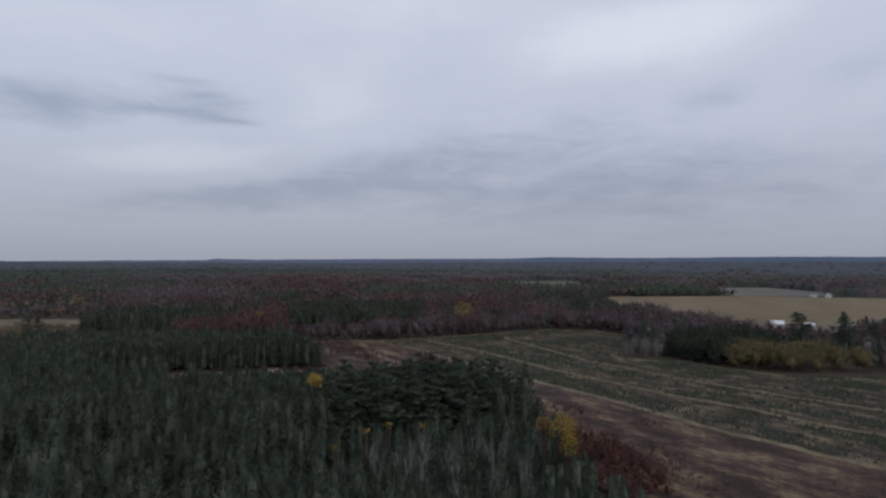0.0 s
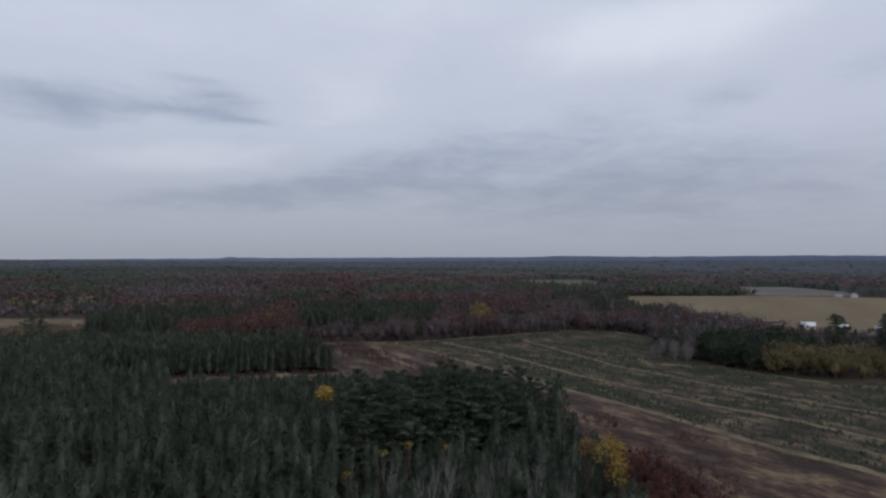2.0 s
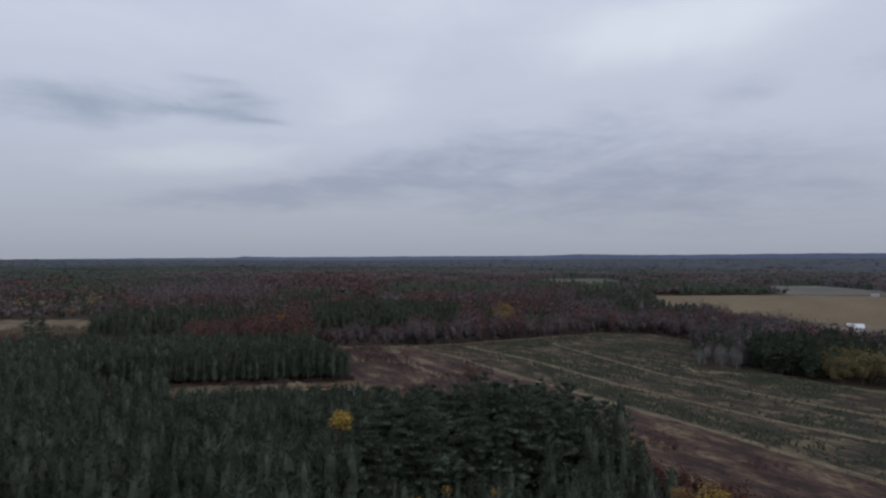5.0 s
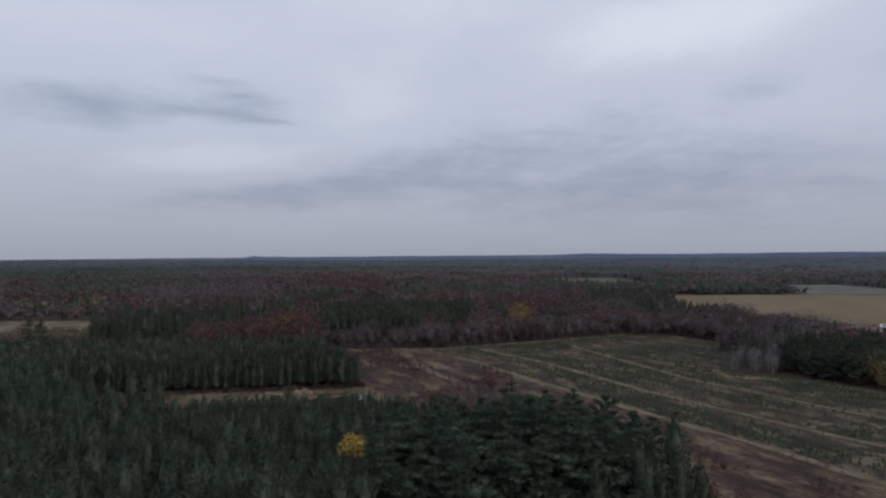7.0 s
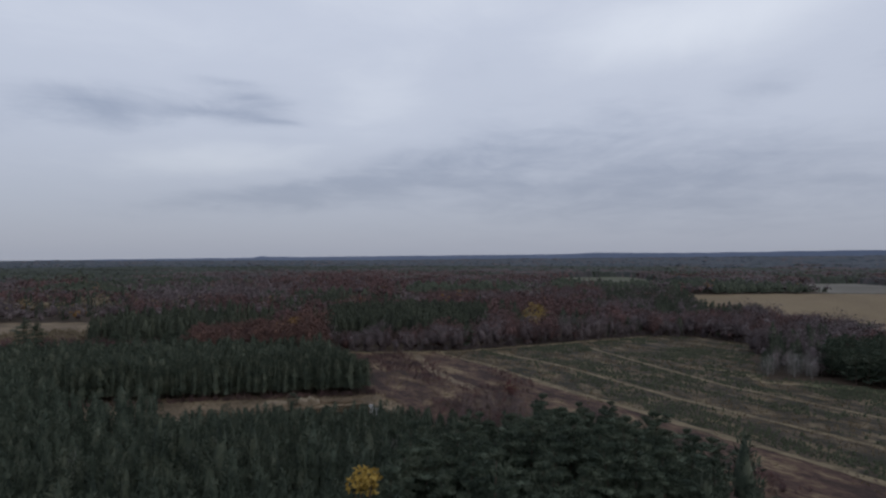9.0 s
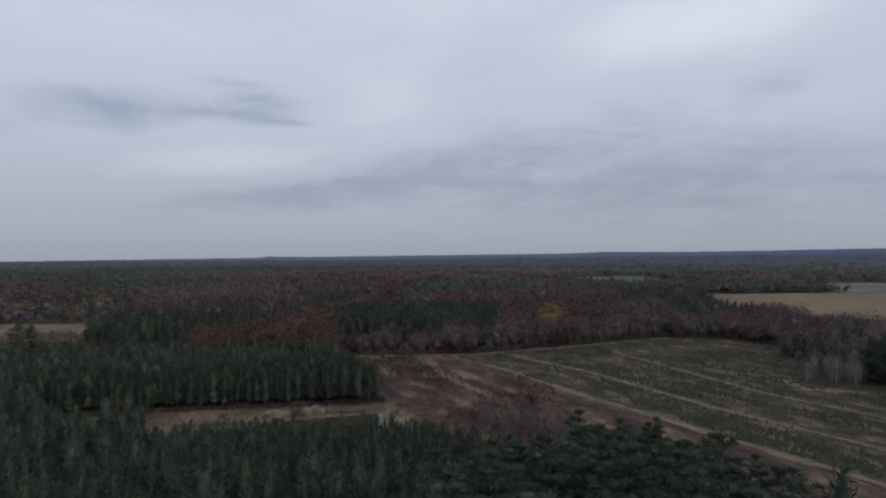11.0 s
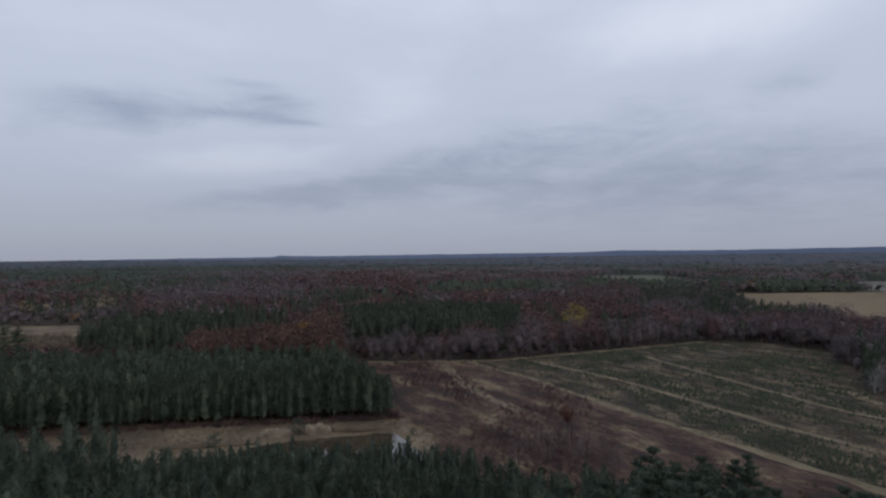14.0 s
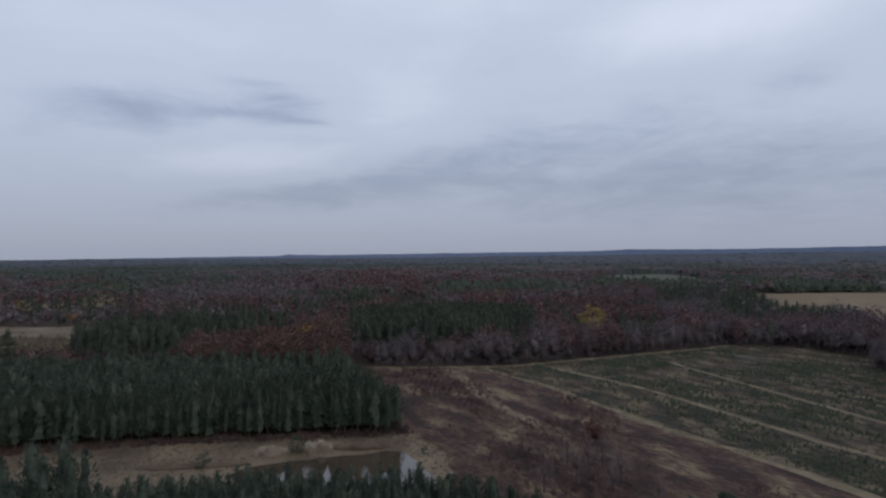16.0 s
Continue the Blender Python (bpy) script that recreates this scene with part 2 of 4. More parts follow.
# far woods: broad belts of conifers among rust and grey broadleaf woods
# the next two carry haze in their colour: grey woods blued, rust dulled
M["canopy"] = material("hazed_wood_canopy", ((0.03, 0.037, 0.036), (0.044, 0.048, 0.046), (0.066, 0.057, 0.058), (0.082, 0.063, 0.063), (0.08, 0.073, 0.074)), 0.006, 0.05, per="", stretch=(1.8, 1.0, 1), vary=0)
M["hazed_rust"] = material("hazed_rust_canopy", ((0.07, 0.05, 0.05), (0.095, 0.064, 0.06), (0.085, 0.068, 0.068)), 0.01, 0.08, per="", stretch=(1.8, 1.0, 1), vary=0)
# the most distant woods: dark, with the blue of haze painted into the colour
M["hazed_woods"] = material("distant_hazed_canopy", ((0.04, 0.051, 0.063), (0.054, 0.065, 0.078), (0.074, 0.078, 0.092)), 0.003, 0.03, per="", stretch=(2.2, 1.0, 1), vary=0)


# ---- mesh helpers ----
rng = np.random.default_rng(7)


def mesh_of(name, verts, tris, mat, smooth=False):
    me = bpy.data.meshes.new(name)
    verts, tris = np.asarray(verts, np.float32), np.asarray(tris, np.int32)
    k = tris.shape[1]
    me.vertices.add(len(verts))
    me.vertices.foreach_set("co", verts.ravel())
    me.loops.add(tris.size)
    me.loops.foreach_set("vertex_index", tris.ravel())
    me.polygons.add(len(tris))
    me.polygons.foreach_set("loop_start", np.arange(0, tris.size, k, dtype=np.int32))
    me.update(calc_edges=True)
    me.validate()
    me.materials.append(mat)
    if smooth:
        me.polygons.foreach_set("use_smooth", np.ones(len(tris), bool))
    return me


def part(name, bm, mat, parent, label=""):
    me = bpy.data.meshes.new(name)
    bm.to_mesh(me)
    bm.free()
    me.materials.append(mat)
    ob = new(name, me)
    ob.parent = parent
    return tagged(ob, label)


class Soup:
    """Grows vertices and triangles."""

    def __init__(self):
        self.v, self.f, self.n = [], [], 0

    def add(self, v, f):
        v, f = np.asarray(v, float).reshape(-1, 3), np.asarray(f, int).reshape(-1, 3)
        self.v.append(v)
        self.f.append(f + self.n)
        self.n += len(v)

    def out(self):
        return np.concatenate(self.v), np.concatenate(self.f)

    def limb(self, a, b, ra, rb, sides=5):
        a, b = np.asarray(a, float), np.asarray(b, float)
        d = (b - a) / (np.linalg.norm(b - a) + 1e-9)
        u = np.cross(d, (0, 0, 1) if abs(d[2]) < 0.9 else (1, 0, 0))
        u /= np.linalg.norm(u)
        w = np.cross(d, u)
        ang = np.arange(sides) * 2 * np.pi / sides
        ring = np.cos(ang)[:, None] * u + np.sin(ang)[:, None] * w
        f = []
        for i in range(sides):
            j = (i + 1) % sides
            f += [(i, j, sides + j), (i, sides + j, sides + i)]
        self.add(np.r_[a + ring * ra, b + ring * rb], f)

    def blades(self, centres, size, up=0.35, wide=0.42, rise=0.0):
        """Small leaf clumps: one bent quad each, turned at random; rise turns them upright."""
        r = rng
        c = np.asarray(centres, float)
        n = len(c)
        d = r.normal(size=(n, 3))
        d /= np.linalg.norm(d, axis=1)[:, None]
        d[:, 2] = d[:, 2] * (1 - up) + rise
        d /= np.linalg.norm(d, axis=1)[:, None]
        e = np.cross(d, r.normal(size=(n, 3)))
        e[:, 2] *= 1 - up
        e /= np.linalg.norm(e, axis=1)[:, None]
        s = (size * (0.6 + 0.8 * r.random(n)))[:, None] if np.isscalar(size) else size[:, None]
        v = np.stack([c - d * s * 0.6, c + e * s * wide, c + d * s * 0.6, c - e * s * wide + 0.15 * s * d], 1)
        i = np.arange(n)[:, None] * 4
        f = np.concatenate([i + [0, 1, 2], i + [0, 2, 3]])
        self.add(v.reshape(-1, 3), f)

    def shell(self, centres, normals, size, loose=0.45):
        """Leaf clumps lying roughly along the surface of a crown."""
        c, n = np.asarray(centres, float), np.asarray(normals, float)
        n = n / np.linalg.norm(n, axis=1)[:, None] + rng.normal(size=c.shape) * loose
        n /= np.linalg.norm(n, axis=1)[:, None]
        d = np.cross(n, rng.normal(size=c.shape))
        d /= np.linalg.norm(d, axis=1)[:, None]
        e = np.cross(n, d)
        k = size * (0.55 + 0.8 * rng.random((len(c), 1)))
        v = np.stack([c - d * k * 0.6, c + e * k * 0.42, c + d * k * 0.6, c - e * k * 0.42], 1)
        i = np.arange(len(c))[:, None] * 4
        self.add(v.reshape(-1, 3), np.concatenate([i + [0, 1, 2], i + [0, 2, 3]]))

    def sprays(self, centres, out, sizes, wide=0.13):
        """Needle sprays: slim blades that point outwards and up."""
        c, d = np.asarray(centres, float), np.asarray(out, float) + rng.normal(size=(len(out), 3)) * 0.45
        d /= np.linalg.norm(d, axis=1)[:, None]
        e = np.cross(d, rng.normal(size=d.shape))
        e /= np.linalg.norm(e, axis=1)[:, None]
        s = np.asarray(sizes)[:, None] * (0.7 + 0.6 * rng.random((len(c), 1)))
        v = np.stack([c - d * s * 0.45 - e * s * wide, c - d * s * 0.45 + e * s * wide, c + d * s * 0.65], 1).reshape(-1, 3)
        self.add(v, np.arange(len(c) * 3).reshape(-1, 3))


_g = (1 + 5 ** 0.5) / 2
ICO = np.array([(a, b * _g, 0) for a in (-1, 1) for b in (-1, 1)] + [(0, a, b * _g) for a in (-1, 1) for b in (-1, 1)] + [(b * _g, 0, a) for a in (-1, 1) for b in (-1, 1)]) / math.hypot(1, _g)
ICO_F = [f for f in itertools.combinations(range(12), 3) if all(np.linalg.norm(ICO[a] - ICO[b]) < 1.1 for a, b in itertools.combinations(f, 2))]
ICO_F = np.array([f if np.dot(np.cross(ICO[f[1]] - ICO[f[0]], ICO[f[2]] - ICO[f[0]]), ICO[f[0]]) > 0 else f[::-1] for f in ICO_F])


def lump(s, c, r, rough=0.2):
    """A knobbly clump of foliage, the inner mass that leaves and needles stand out from."""
    s.add(np.asarray(c) + ICO * (1 + rough * rng.normal(size=(12, 1))) * np.asarray(r), ICO_F)


def trunk_soup(h, r, top=0.15, sides=6, bend=0.02):
    s = Soup()
    z = [0, 0.06 * h, 0.35 * h, 0.7 * h, h]
    rr = [r * 1.5, r, r * 0.8, r * 0.5, r * top]
    off = rng.normal(size=(5, 2)) * bend * h * np.array([0, 0.1, 0.5, 0.8, 1])[:, None]
    for i in range(4):
        s.limb((*off[i], z[i]), (*off[i + 1], z[i + 1]), rr[i], rr[i + 1], sides)
    return s


def pine(h, width, start, tiers, sides, tufts, size, taper=0.8, ragged=0.16, blunt=0.12):
    """A dense young pine: ragged tiers of boughs, with needle sprays standing out and up from them."""
    s = Soup()
    env = lambda q: width * 0.5 * ((1 - q) ** taper * (0.6 + 0.4 * np.minimum(1, q * 5)) + blunt * np.sqrt(np.clip(1 - q, 0, 1)))
    for k in range(tiers):
        q = k / tiers
        z0 = h * (start + (1 - start) * q)
        z1 = h * (start + (1 - start) * min(1.0, q + 1.9 / tiers))
        a = np.arange(sides) * 6.283 / sides + rng.random() * 6
        r = env(q) * 0.44 * (1 + ragged * rng.normal(size=sides))
        low = np.stack([np.cos(a) * r, np.sin(a) * r, z0 + 0.018 * h * rng.normal(size=sides)], 1)
        mid = np.stack([np.cos(a) * r * 0.72, np.sin(a) * r * 0.72, z0 + (z1 - z0) * (0.38 + 0.08 * rng.normal(size=sides))], 1)
        top = (rng.normal() * 0.03 * width, rng.normal() * 0.03 * width, z1)
        i = np.arange(sides)
        j = (i + 1) % sides
        F = np.concatenate([np.stack([i, j, sides + j], 1), np.stack([i, sides + j, sides + i], 1), np.stack([sides + i, sides + j, np.full(sides, 2 * sides)], 1)])
        s.add(np.r_[low, mid, [top]], F)
    q = rng.random(tufts) ** 0.85
    a = rng.random(tufts) * 6.283
    r = env(q) * (0.55 + 0.55 * np.sqrt(rng.random(tufts)))
    d = np.stack([np.cos(a), np.sin(a), np.zeros(tufts)], 1)
    c = d * r[:, None] + np.stack([np.zeros(tufts), np.zeros(tufts), h * (start + (1 - start) * q)], 1)
    s.sprays(c, d * 0.7 + [0, 0, 0.8], np.full(tufts, size), wide=0.17)
    s.limb((0, 0, h * 0.93), (0, 0, h * 1.04), 0.1, 0.02, 4)
    return s


def layered_pine(h, width, start, whorls, arms, sprays, taper=0.55, gap=0.2, ragged=0.3, size=0.3):
    """A tall white pine: level boughs that end in flat plates of needles, with gaps between."""
    s = Soup()
    cents, ways = [], []
    for k in range(whorls):
        q = k / (whorls - 1)
        z = h * (start + (0.97 - start) * q)
        L = width * 0.5 * ((1 - q) ** taper * (0.55 + 0.45 * min(1, q * 3)) + 0.12)
        base = rng.random() * 6.28
        for a in range(arms):
            if rng.random() < gap:
                continue
            an = base + a * 6.283 / arms + rng.normal() * 0.3
            l = max(0.3, L * (1 + ragged * rng.normal()))
            d = np.array([math.cos(an), math.sin(an), 0.1 + 0.25 * q])
            p0 = np.array([0, 0, z])
            s.limb(p0, p0 + d * l * 0.8, 0.05, 0.02, 3)
            for u in (0.5, 0.85):
                r = 0.34 * l * (1.25 - 0.4 * u) + 0.14
                c = p0 + d * l * u + rng.normal(size=3) * [0.1 * l, 0.1 * l, 0.05 * l]
                lump(s, c, (r * 0.5, r * 0.5, r * 0.14 + 0.03), 0.3)
                w = rng.normal(size=(sprays, 3))
                w /= np.linalg.norm(w, axis=1)[:, None]
                w[:, 2] = np.abs(w[:, 2]) * 0.9 - 0.1
                cents.append(c + w * [r, r, r * 0.34] * (0.5 + 0.6 * rng.random((sprays, 1))))
                ways.append(w * [0.8, 0.8, 0.3] + d * 0.4 + [0, 0, 0.35])
    lump(s, (0, 0, h * 0.97), (0.1, 0.1, 0.3))
    c = np.concatenate(cents)
    s.sprays(c, np.concatenate(ways), np.full(len(c), size), wide=0.13)
    return s


def crown(h, width, clumps, leaves, size, start=0.05, twigs=0, thick=0.08, low=1.7):
    """A broadleaf crown in a wood: an uneven dome of many leaf clumps round a dim core, with twigs at its rim."""
    s = Soup()
    i = np.arange(clumps)
    an = i * 2.39996 + rng.random() * 6
    zz = 1 - low * (i + 0.5) / clumps
    rr = np.sqrt(np.clip(1 - zz ** 2, 0, 1))
    mid, half = h * (0.5 + start * 0.5), h * (0.5 - start * 0.5)
    C = np.stack([np.cos(an) * rr * width * 0.32, np.sin(an) * rr * width * 0.32, mid + zz * half * 0.7], 1)
    C += rng.normal(size=C.shape) * width * 0.06
    big = width * min(0.3, 0.85 / math.sqrt(clumps)) * (0.7 + 0.6 * rng.random(clumps))
    lump(s, (0, 0, mid - 0.1 * h), (width * 0.2, width * 0.2, half * 0.6), 0.25)
    k = rng.integers(0, clumps, leaves)
    w = rng.normal(size=(leaves, 3))
    w /= np.linalg.norm(w, axis=1)[:, None]
    w[:, 2] = np.where(w[:, 2] < -0.3, -w[:, 2], w[:, 2])
    s.shell(C[k] + w * big[k][:, None] * (0.7 + 0.4 * rng.random((leaves, 1))), w + 0.5 * (C[k] - [0, 0, mid - 0.2 * h]) / width, size)
    if twigs:
        k = rng.integers(0, clumps, twigs)
        w = rng.normal(size=(twigs, 3)) * [1, 1, 0.4] + [0, 0, 0.8]
        w /= np.linalg.norm(w, axis=1)[:, None]
        p = C[k] + w * big[k][:, None] * 0.2
        e = rng.normal(size=(twigs, 3)) * [1, 1, 0.2]
        e = e / np.linalg.norm(e, axis=1)[:, None] * thick
        s.add(np.stack([p - e, p + e, p + w * big[k][:, None] * (0.8 + 0.6 * rng.random((twigs, 1)))], 1).reshape(-1, 3), np.arange(twigs * 3).reshape(-1, 3))
    return s


def broadleaf(h, width, leaves, size, start=0.3, lobes=7, tall=0.15):
    """Trunk with limbs, and an uneven crown of leaf clumps with gaps."""
    t = trunk_soup(h * 0.75, h * 0.014 + 0.05, bend=0.03)
    s = Soup()
    for i in range(lobes):
        an, q = i * 2.4 + rng.random(), rng.random()
        zc = h * (start + 0.12 + (0.82 - start) * ((i + 0.5) / lobes))
        rad = width * 0.5 * (0.55 * math.sin(math.pi * (0.2 + 0.75 * (i + 0.5) / lobes)) + 0.1)
        c = np.array([math.cos(an) * rad, math.sin(an) * rad, zc])
        t.limb((0, 0, zc * 0.62), c, h * 0.007 + 0.03, 0.02, 4)
        n = leaves // lobes
        p = rng.normal(size=(n, 3))
        p /= np.linalg.norm(p, axis=1)[:, None]
        p *= (0.45 + 0.55 * rng.random(n) ** 0.5)[:, None]
        s.blades(c + p * np.array([width * 0.24, width * 0.24, h * tall]), size)
    return t, s


def brush(h, width, twigs, thick, leaves=0, size=0.5, start=0.12):
    """A broadleaf crown seen from afar: a broom of fine upward twigs, with leaf clumps at their tips."""
    s = Soup()
    an = rng.random(twigs) * 6.283
    q = rng.random(twigs)
    z1 = h * (start + 0.2 + (0.8 - start) * q)
    env = np.sqrt(np.clip(1 - ((z1 / h - 0.52) / 0.5) ** 2, 0.03, 1))
    rad = width * 0.5 * env * (0.35 + 0.65 * np.sqrt(rng.random(twigs))) * (1 + 0.12 * np.sin(an * 3 + rng.random() * 6))
    tip = np.stack([np.cos(an) * rad, np.sin(an) * rad, z1], 1)
    root = np.stack([tip[:, 0] * 0.45, tip[:, 1] * 0.45, z1 - h * (0.16 + 0.16 * rng.random(twigs))], 1)
    root[:, 2] = np.maximum(root[:, 2], 0.02 * h)
    w = rng.normal(size=(twigs, 3)) * [1, 1, 0.25]
    w = w / np.linalg.norm(w, axis=1)[:, None] * thick
    v = np.stack([root - w, root + w, tip], 1).reshape(-1, 3)
    s.add(v, np.arange(twigs * 3).reshape(-1, 3))
    if leaves:
        k = rng.integers(0, twigs, leaves)
        s.blades(tip[k] + rng.normal(size=(leaves, 3)) * 0.06 * width, size, up=0.75, wide=0.34)
    return s


def spire(h, width, tiers, sides, start=0.05):
    """A far conifer: ragged tiers of boughs, each a skirt with uneven tips."""
    s = Soup()
    for k in range(tiers):
        q = k / tiers
        z0, z1 = h * (start + (1 - start) * q), h * (start + (1 - start) * min(1, q + 1.7 / tiers))
        r = width * 0.5 * (1 - q) ** 0.7
        a = np.arange(sides) * 6.283 / sides + rng.random() * 6
        rr = r * (1 + 0.3 * rng.normal(size=sides))
        ring = np.stack([np.cos(a) * rr, np.sin(a) * rr, z0 + 0.05 * h * rng.normal(size=sides)], 1)
        s.add(np.r_[ring, [(rng.normal() * 0.04 * width, rng.normal() * 0.04 * width, z1)]], [(i, (i + 1) % sides, sides) for i in range(sides)])
    return s


def bare(h, width, depth=4, twig=0.05, fork=3):
    """Leafless tree: forked limbs and fine twigs."""
    t, s = Soup(), Soup()

    def grow(p, d, l, r, k):
        q = p + d * l
        if k >= depth - 1:
            n = np.cross(d, rng.normal(size=3))
            n = n / (np.linalg.norm(n) + 1e-9) * twig
            s.add([p - n, p + n, q], [(0, 1, 2)])
        else:
            t.limb(p, q, r, r * 0.65, 4 if k else 6)
        if k < depth:
            for _ in range(fork + (k > 1)):
                u = 0.45 + 0.55 * rng.random() if k else 0.4 + 0.6 * rng.random()
                e = d + rng.normal(size=3) * (0.42 if k else 0.36) + np.array([0, 0, 0.12])
                grow(p + d * l * u, e / np.linalg.norm(e), l * (0.62 if k else 0.5) * (0.75 + 0.4 * rng.random()), r * 0.5, k + 1)

    grow(np.zeros(3), np.array([0.0, 0, 1]), h * 0.55, h * 0.012 + 0.04, 0)
    for sp in (t, s):
        for v in sp.v:
            v[:, :2] *= width / (h * 0.55)
    top = max(v[:, 2].max() for v in s.v)
    for sp in (t, s):
        for v in sp.v:
            v *= h / top
    return t, s


def thing(name, parts, label, category, group=""):
    root = tagged(new(name), label, category, group)
    for pname, me, plabel in parts:
        ob = new(pname, me)
        ob.parent = root
        tagged(ob, plabel)
    return root


def place(root, x, y, z, s, turn=None, sz=None):
    turn = rng.random() * 6.283 if turn is None else turn
    ob = copy_thing(root, Matrix.Translation((x, y, z)) @ Matrix.Rotation(turn, 4, "Z"))
    ob.scale = (s, s, sz or s)
    return ob


def remove(root):
    for o in (*root.children_recursive, root):
        bpy.data.objects.remove(o)


def merged(name, protos, xyzs, mat, label, category, smooth=True, slim=1.0):
    """Many plants joined into one mesh: rows of x, y, z, size."""
    V, F, n = [], [], 0
    pick = rng.integers(0, len(protos), len(xyzs))
    for k, (v, f) in enumerate(protos):
        P = xyzs[pick == k]
        if not len(P):
            continue
        a = rng.random(len(P)) * 6.283
        c, s = np.cos(a)[:, None], np.sin(a)[:, None]
        w = (0.85 + 0.3 * rng.random(len(P)))[:, None] * P[:, 3:4] ** slim
        x = (v[:, 0] * c - v[:, 1] * s) * w + P[:, 0:1]
        y = (v[:, 0] * s + v[:, 1] * c) * w + P[:, 1:2]
        z = v[:, 2] * P[:, 3:4] + P[:, 2:3]
        V.append(np.stack([x, y, z], 2).reshape(-1, 3))
        F.append((f[None] + (np.arange(len(P)) * len(v))[:, None, None]).reshape(-1, 3) + n)
        n += len(P) * len(v)
    if not V:
        return None
    return tagged(new(name, mesh_of(name, np.concatenate(V), np.concatenate(F), mat, smooth)), label, category, kind="stuff")


def inside(P, poly):
    x, y = P[:, 0], P[:, 1]
    poly = np.asarray(poly, float)
    hit = np.zeros(len(P), bool)
    for (x0, y0), (x1, y1) in zip(poly, np.roll(poly, -1, 0)):
        cross = (y0 > y) != (y1 > y)
        hit ^= cross & (x < (x1 - x0) * (y - y0) / (y1 - y0 + 1e-12) + x0)
    return hit


def scatter(poly, step, jitter=0.35):
    poly = np.asarray(poly, float)
    lo, hi = poly.min(0), poly.max(0)
    g = np.stack(np.meshgrid(np.arange(lo[0], hi[0], step), np.arange(lo[1], hi[1], step)), -1).reshape(-1, 2)
    g = g + rng.normal(size=g.shape) * step * jitter
    return g[inside(g, poly)]


def value_noise(P, scale, seed):
    """Smooth noise from 0 to 1 over the plan."""
    r = np.random.default_rng(seed)
    table = r.random((64, 64))
    q = np.asarray(P)[:, :2] / scale
    i = np.floor(q).astype(int)
    f = q - i
    f = f * f * (3 - 2 * f)
    g = lambda a, b: table[(i[:, 0] + a) % 64, (i[:, 1] + b) % 64]
    return (g(0, 0) * (1 - f[:, 0]) + g(1, 0) * f[:, 0]) * (1 - f[:, 1]) + (g(0, 1) * (1 - f[:, 0]) + g(1, 1) * f[:, 0]) * f[:, 1]


def skyline(az):
    """Height of the far land at the horizon, which climbs from west to east."""
    return 12 + 1.02 * (np.clip(az, -40, 60) + 27)


def relief(P):
    """Height of the land: flat here, rising slowly towards the horizon."""
    r = np.hypot(P[:, 0], P[:, 1])
    return np.clip(skyline(np.degrees(np.arctan2(P[:, 0], P[:, 1]))) - 40, 0, 80) * np.clip((r - 2000) / 2900, 0, 1) ** 2.4


# ---- the land ----
def ground_sheet():
    rs = np.r_[0, np.geomspace(20, 4960, 60)]
    az = np.linspace(0, 2 * np.pi, 145)[:-1]
    V = np.array([(r * math.sin(a), r * math.cos(a), 0) for r in rs[1:] for a in az])
    V[:, 2] = relief(V)
    V = np.r_[[(0, 0, 0)], V]
    n = len(az)
    F = [(0, 1 + (i + 1) % n, 1 + i) for i in range(n)]
    for k in range(len(rs) - 2):
        for i in range(n):
            a, b = 1 + k * n + i, 1 + k * n + (i + 1) % n
            F += [(a, b, b + n), (a, b + n, a + n)]
    tagged(new("ground", mesh_of("ground", V, F, M["litter"], True)), "flat brown woodland ground covered in leaf litter", "ground", kind="structure")


def sheet(name, poly, z, mat, label, category, wobble=2.0, kind="structure", step=6.0):
    """A patch of land with an uneven edge and slight swells."""
    pts, n = [], len(poly)
    for i in range(n):
        a, b = np.array(poly[i], float), np.array(poly[(i + 1) % n], float)
        k = max(1, int(np.linalg.norm(b - a) / step))
        for j in range(k):
            pts.append(a + (b - a) * j / k + rng.normal(size=2) * wobble * 0.5)
    bm = bmesh.new()
    vs = [bm.verts.new((x, y, z)) for x, y in pts]
    f = bm.faces.new(vs)
    if f.normal.z < 0:
        f.normal_flip()
    bmesh.ops.triangulate(bm, faces=[f])
    me = bpy.data.meshes.new(name)
    bm.to_mesh(me)
    bm.free()
    me.materials.append(mat)
    return tagged(new(name, me), label, category, kind=kind)


def strip(name, line, width, z, mat, label, category):
    """A track of uneven width along a line."""
    pts = []
    for a, b in zip(line, line[1:]):
        a, b = np.array(a, float), np.array(b, float)
        k = max(1, int(np.linalg.norm(b - a) / 1.6))
        pts += [a + (b - a) * j / k for j in range(k)]
    pts = np.array(pts + [np.array(line[-1], float)])
    for _ in range(6):
        pts[1:-1] = (pts[:-2] + 2 * pts[1:-1] + pts[2:]) / 4
    d = np.gradient(pts, axis=0)
    nrm = np.stack([-d[:, 1], d[:, 0]], 1) / np.linalg.norm(d, axis=1)[:, None]
    w = rng.normal(size=(len(pts), 2))
    for _ in range(2):
        w[1:-1] = (w[:-2] + w[1:-1] + w[2:]) / 2.4
    w = width * 0.5 * np.clip(1 + 0.3 * w, 0.15, 1.9)
    Lf, R = pts + nrm * w[:, :1], pts - nrm * w[:, 1:]
    V = np.concatenate([np.c_[Lf, np.full(len(pts), z)], np.c_[R, np.full(len(pts), z)]])
    n = len(pts)
    F = [t for i in range(n - 1) for t in ((n + i, n + i + 1, i + 1), (n + i, i + 1, i))]
    return tagged(new(name, mesh_of(name, V, F, mat)), label, category, kind="structure")


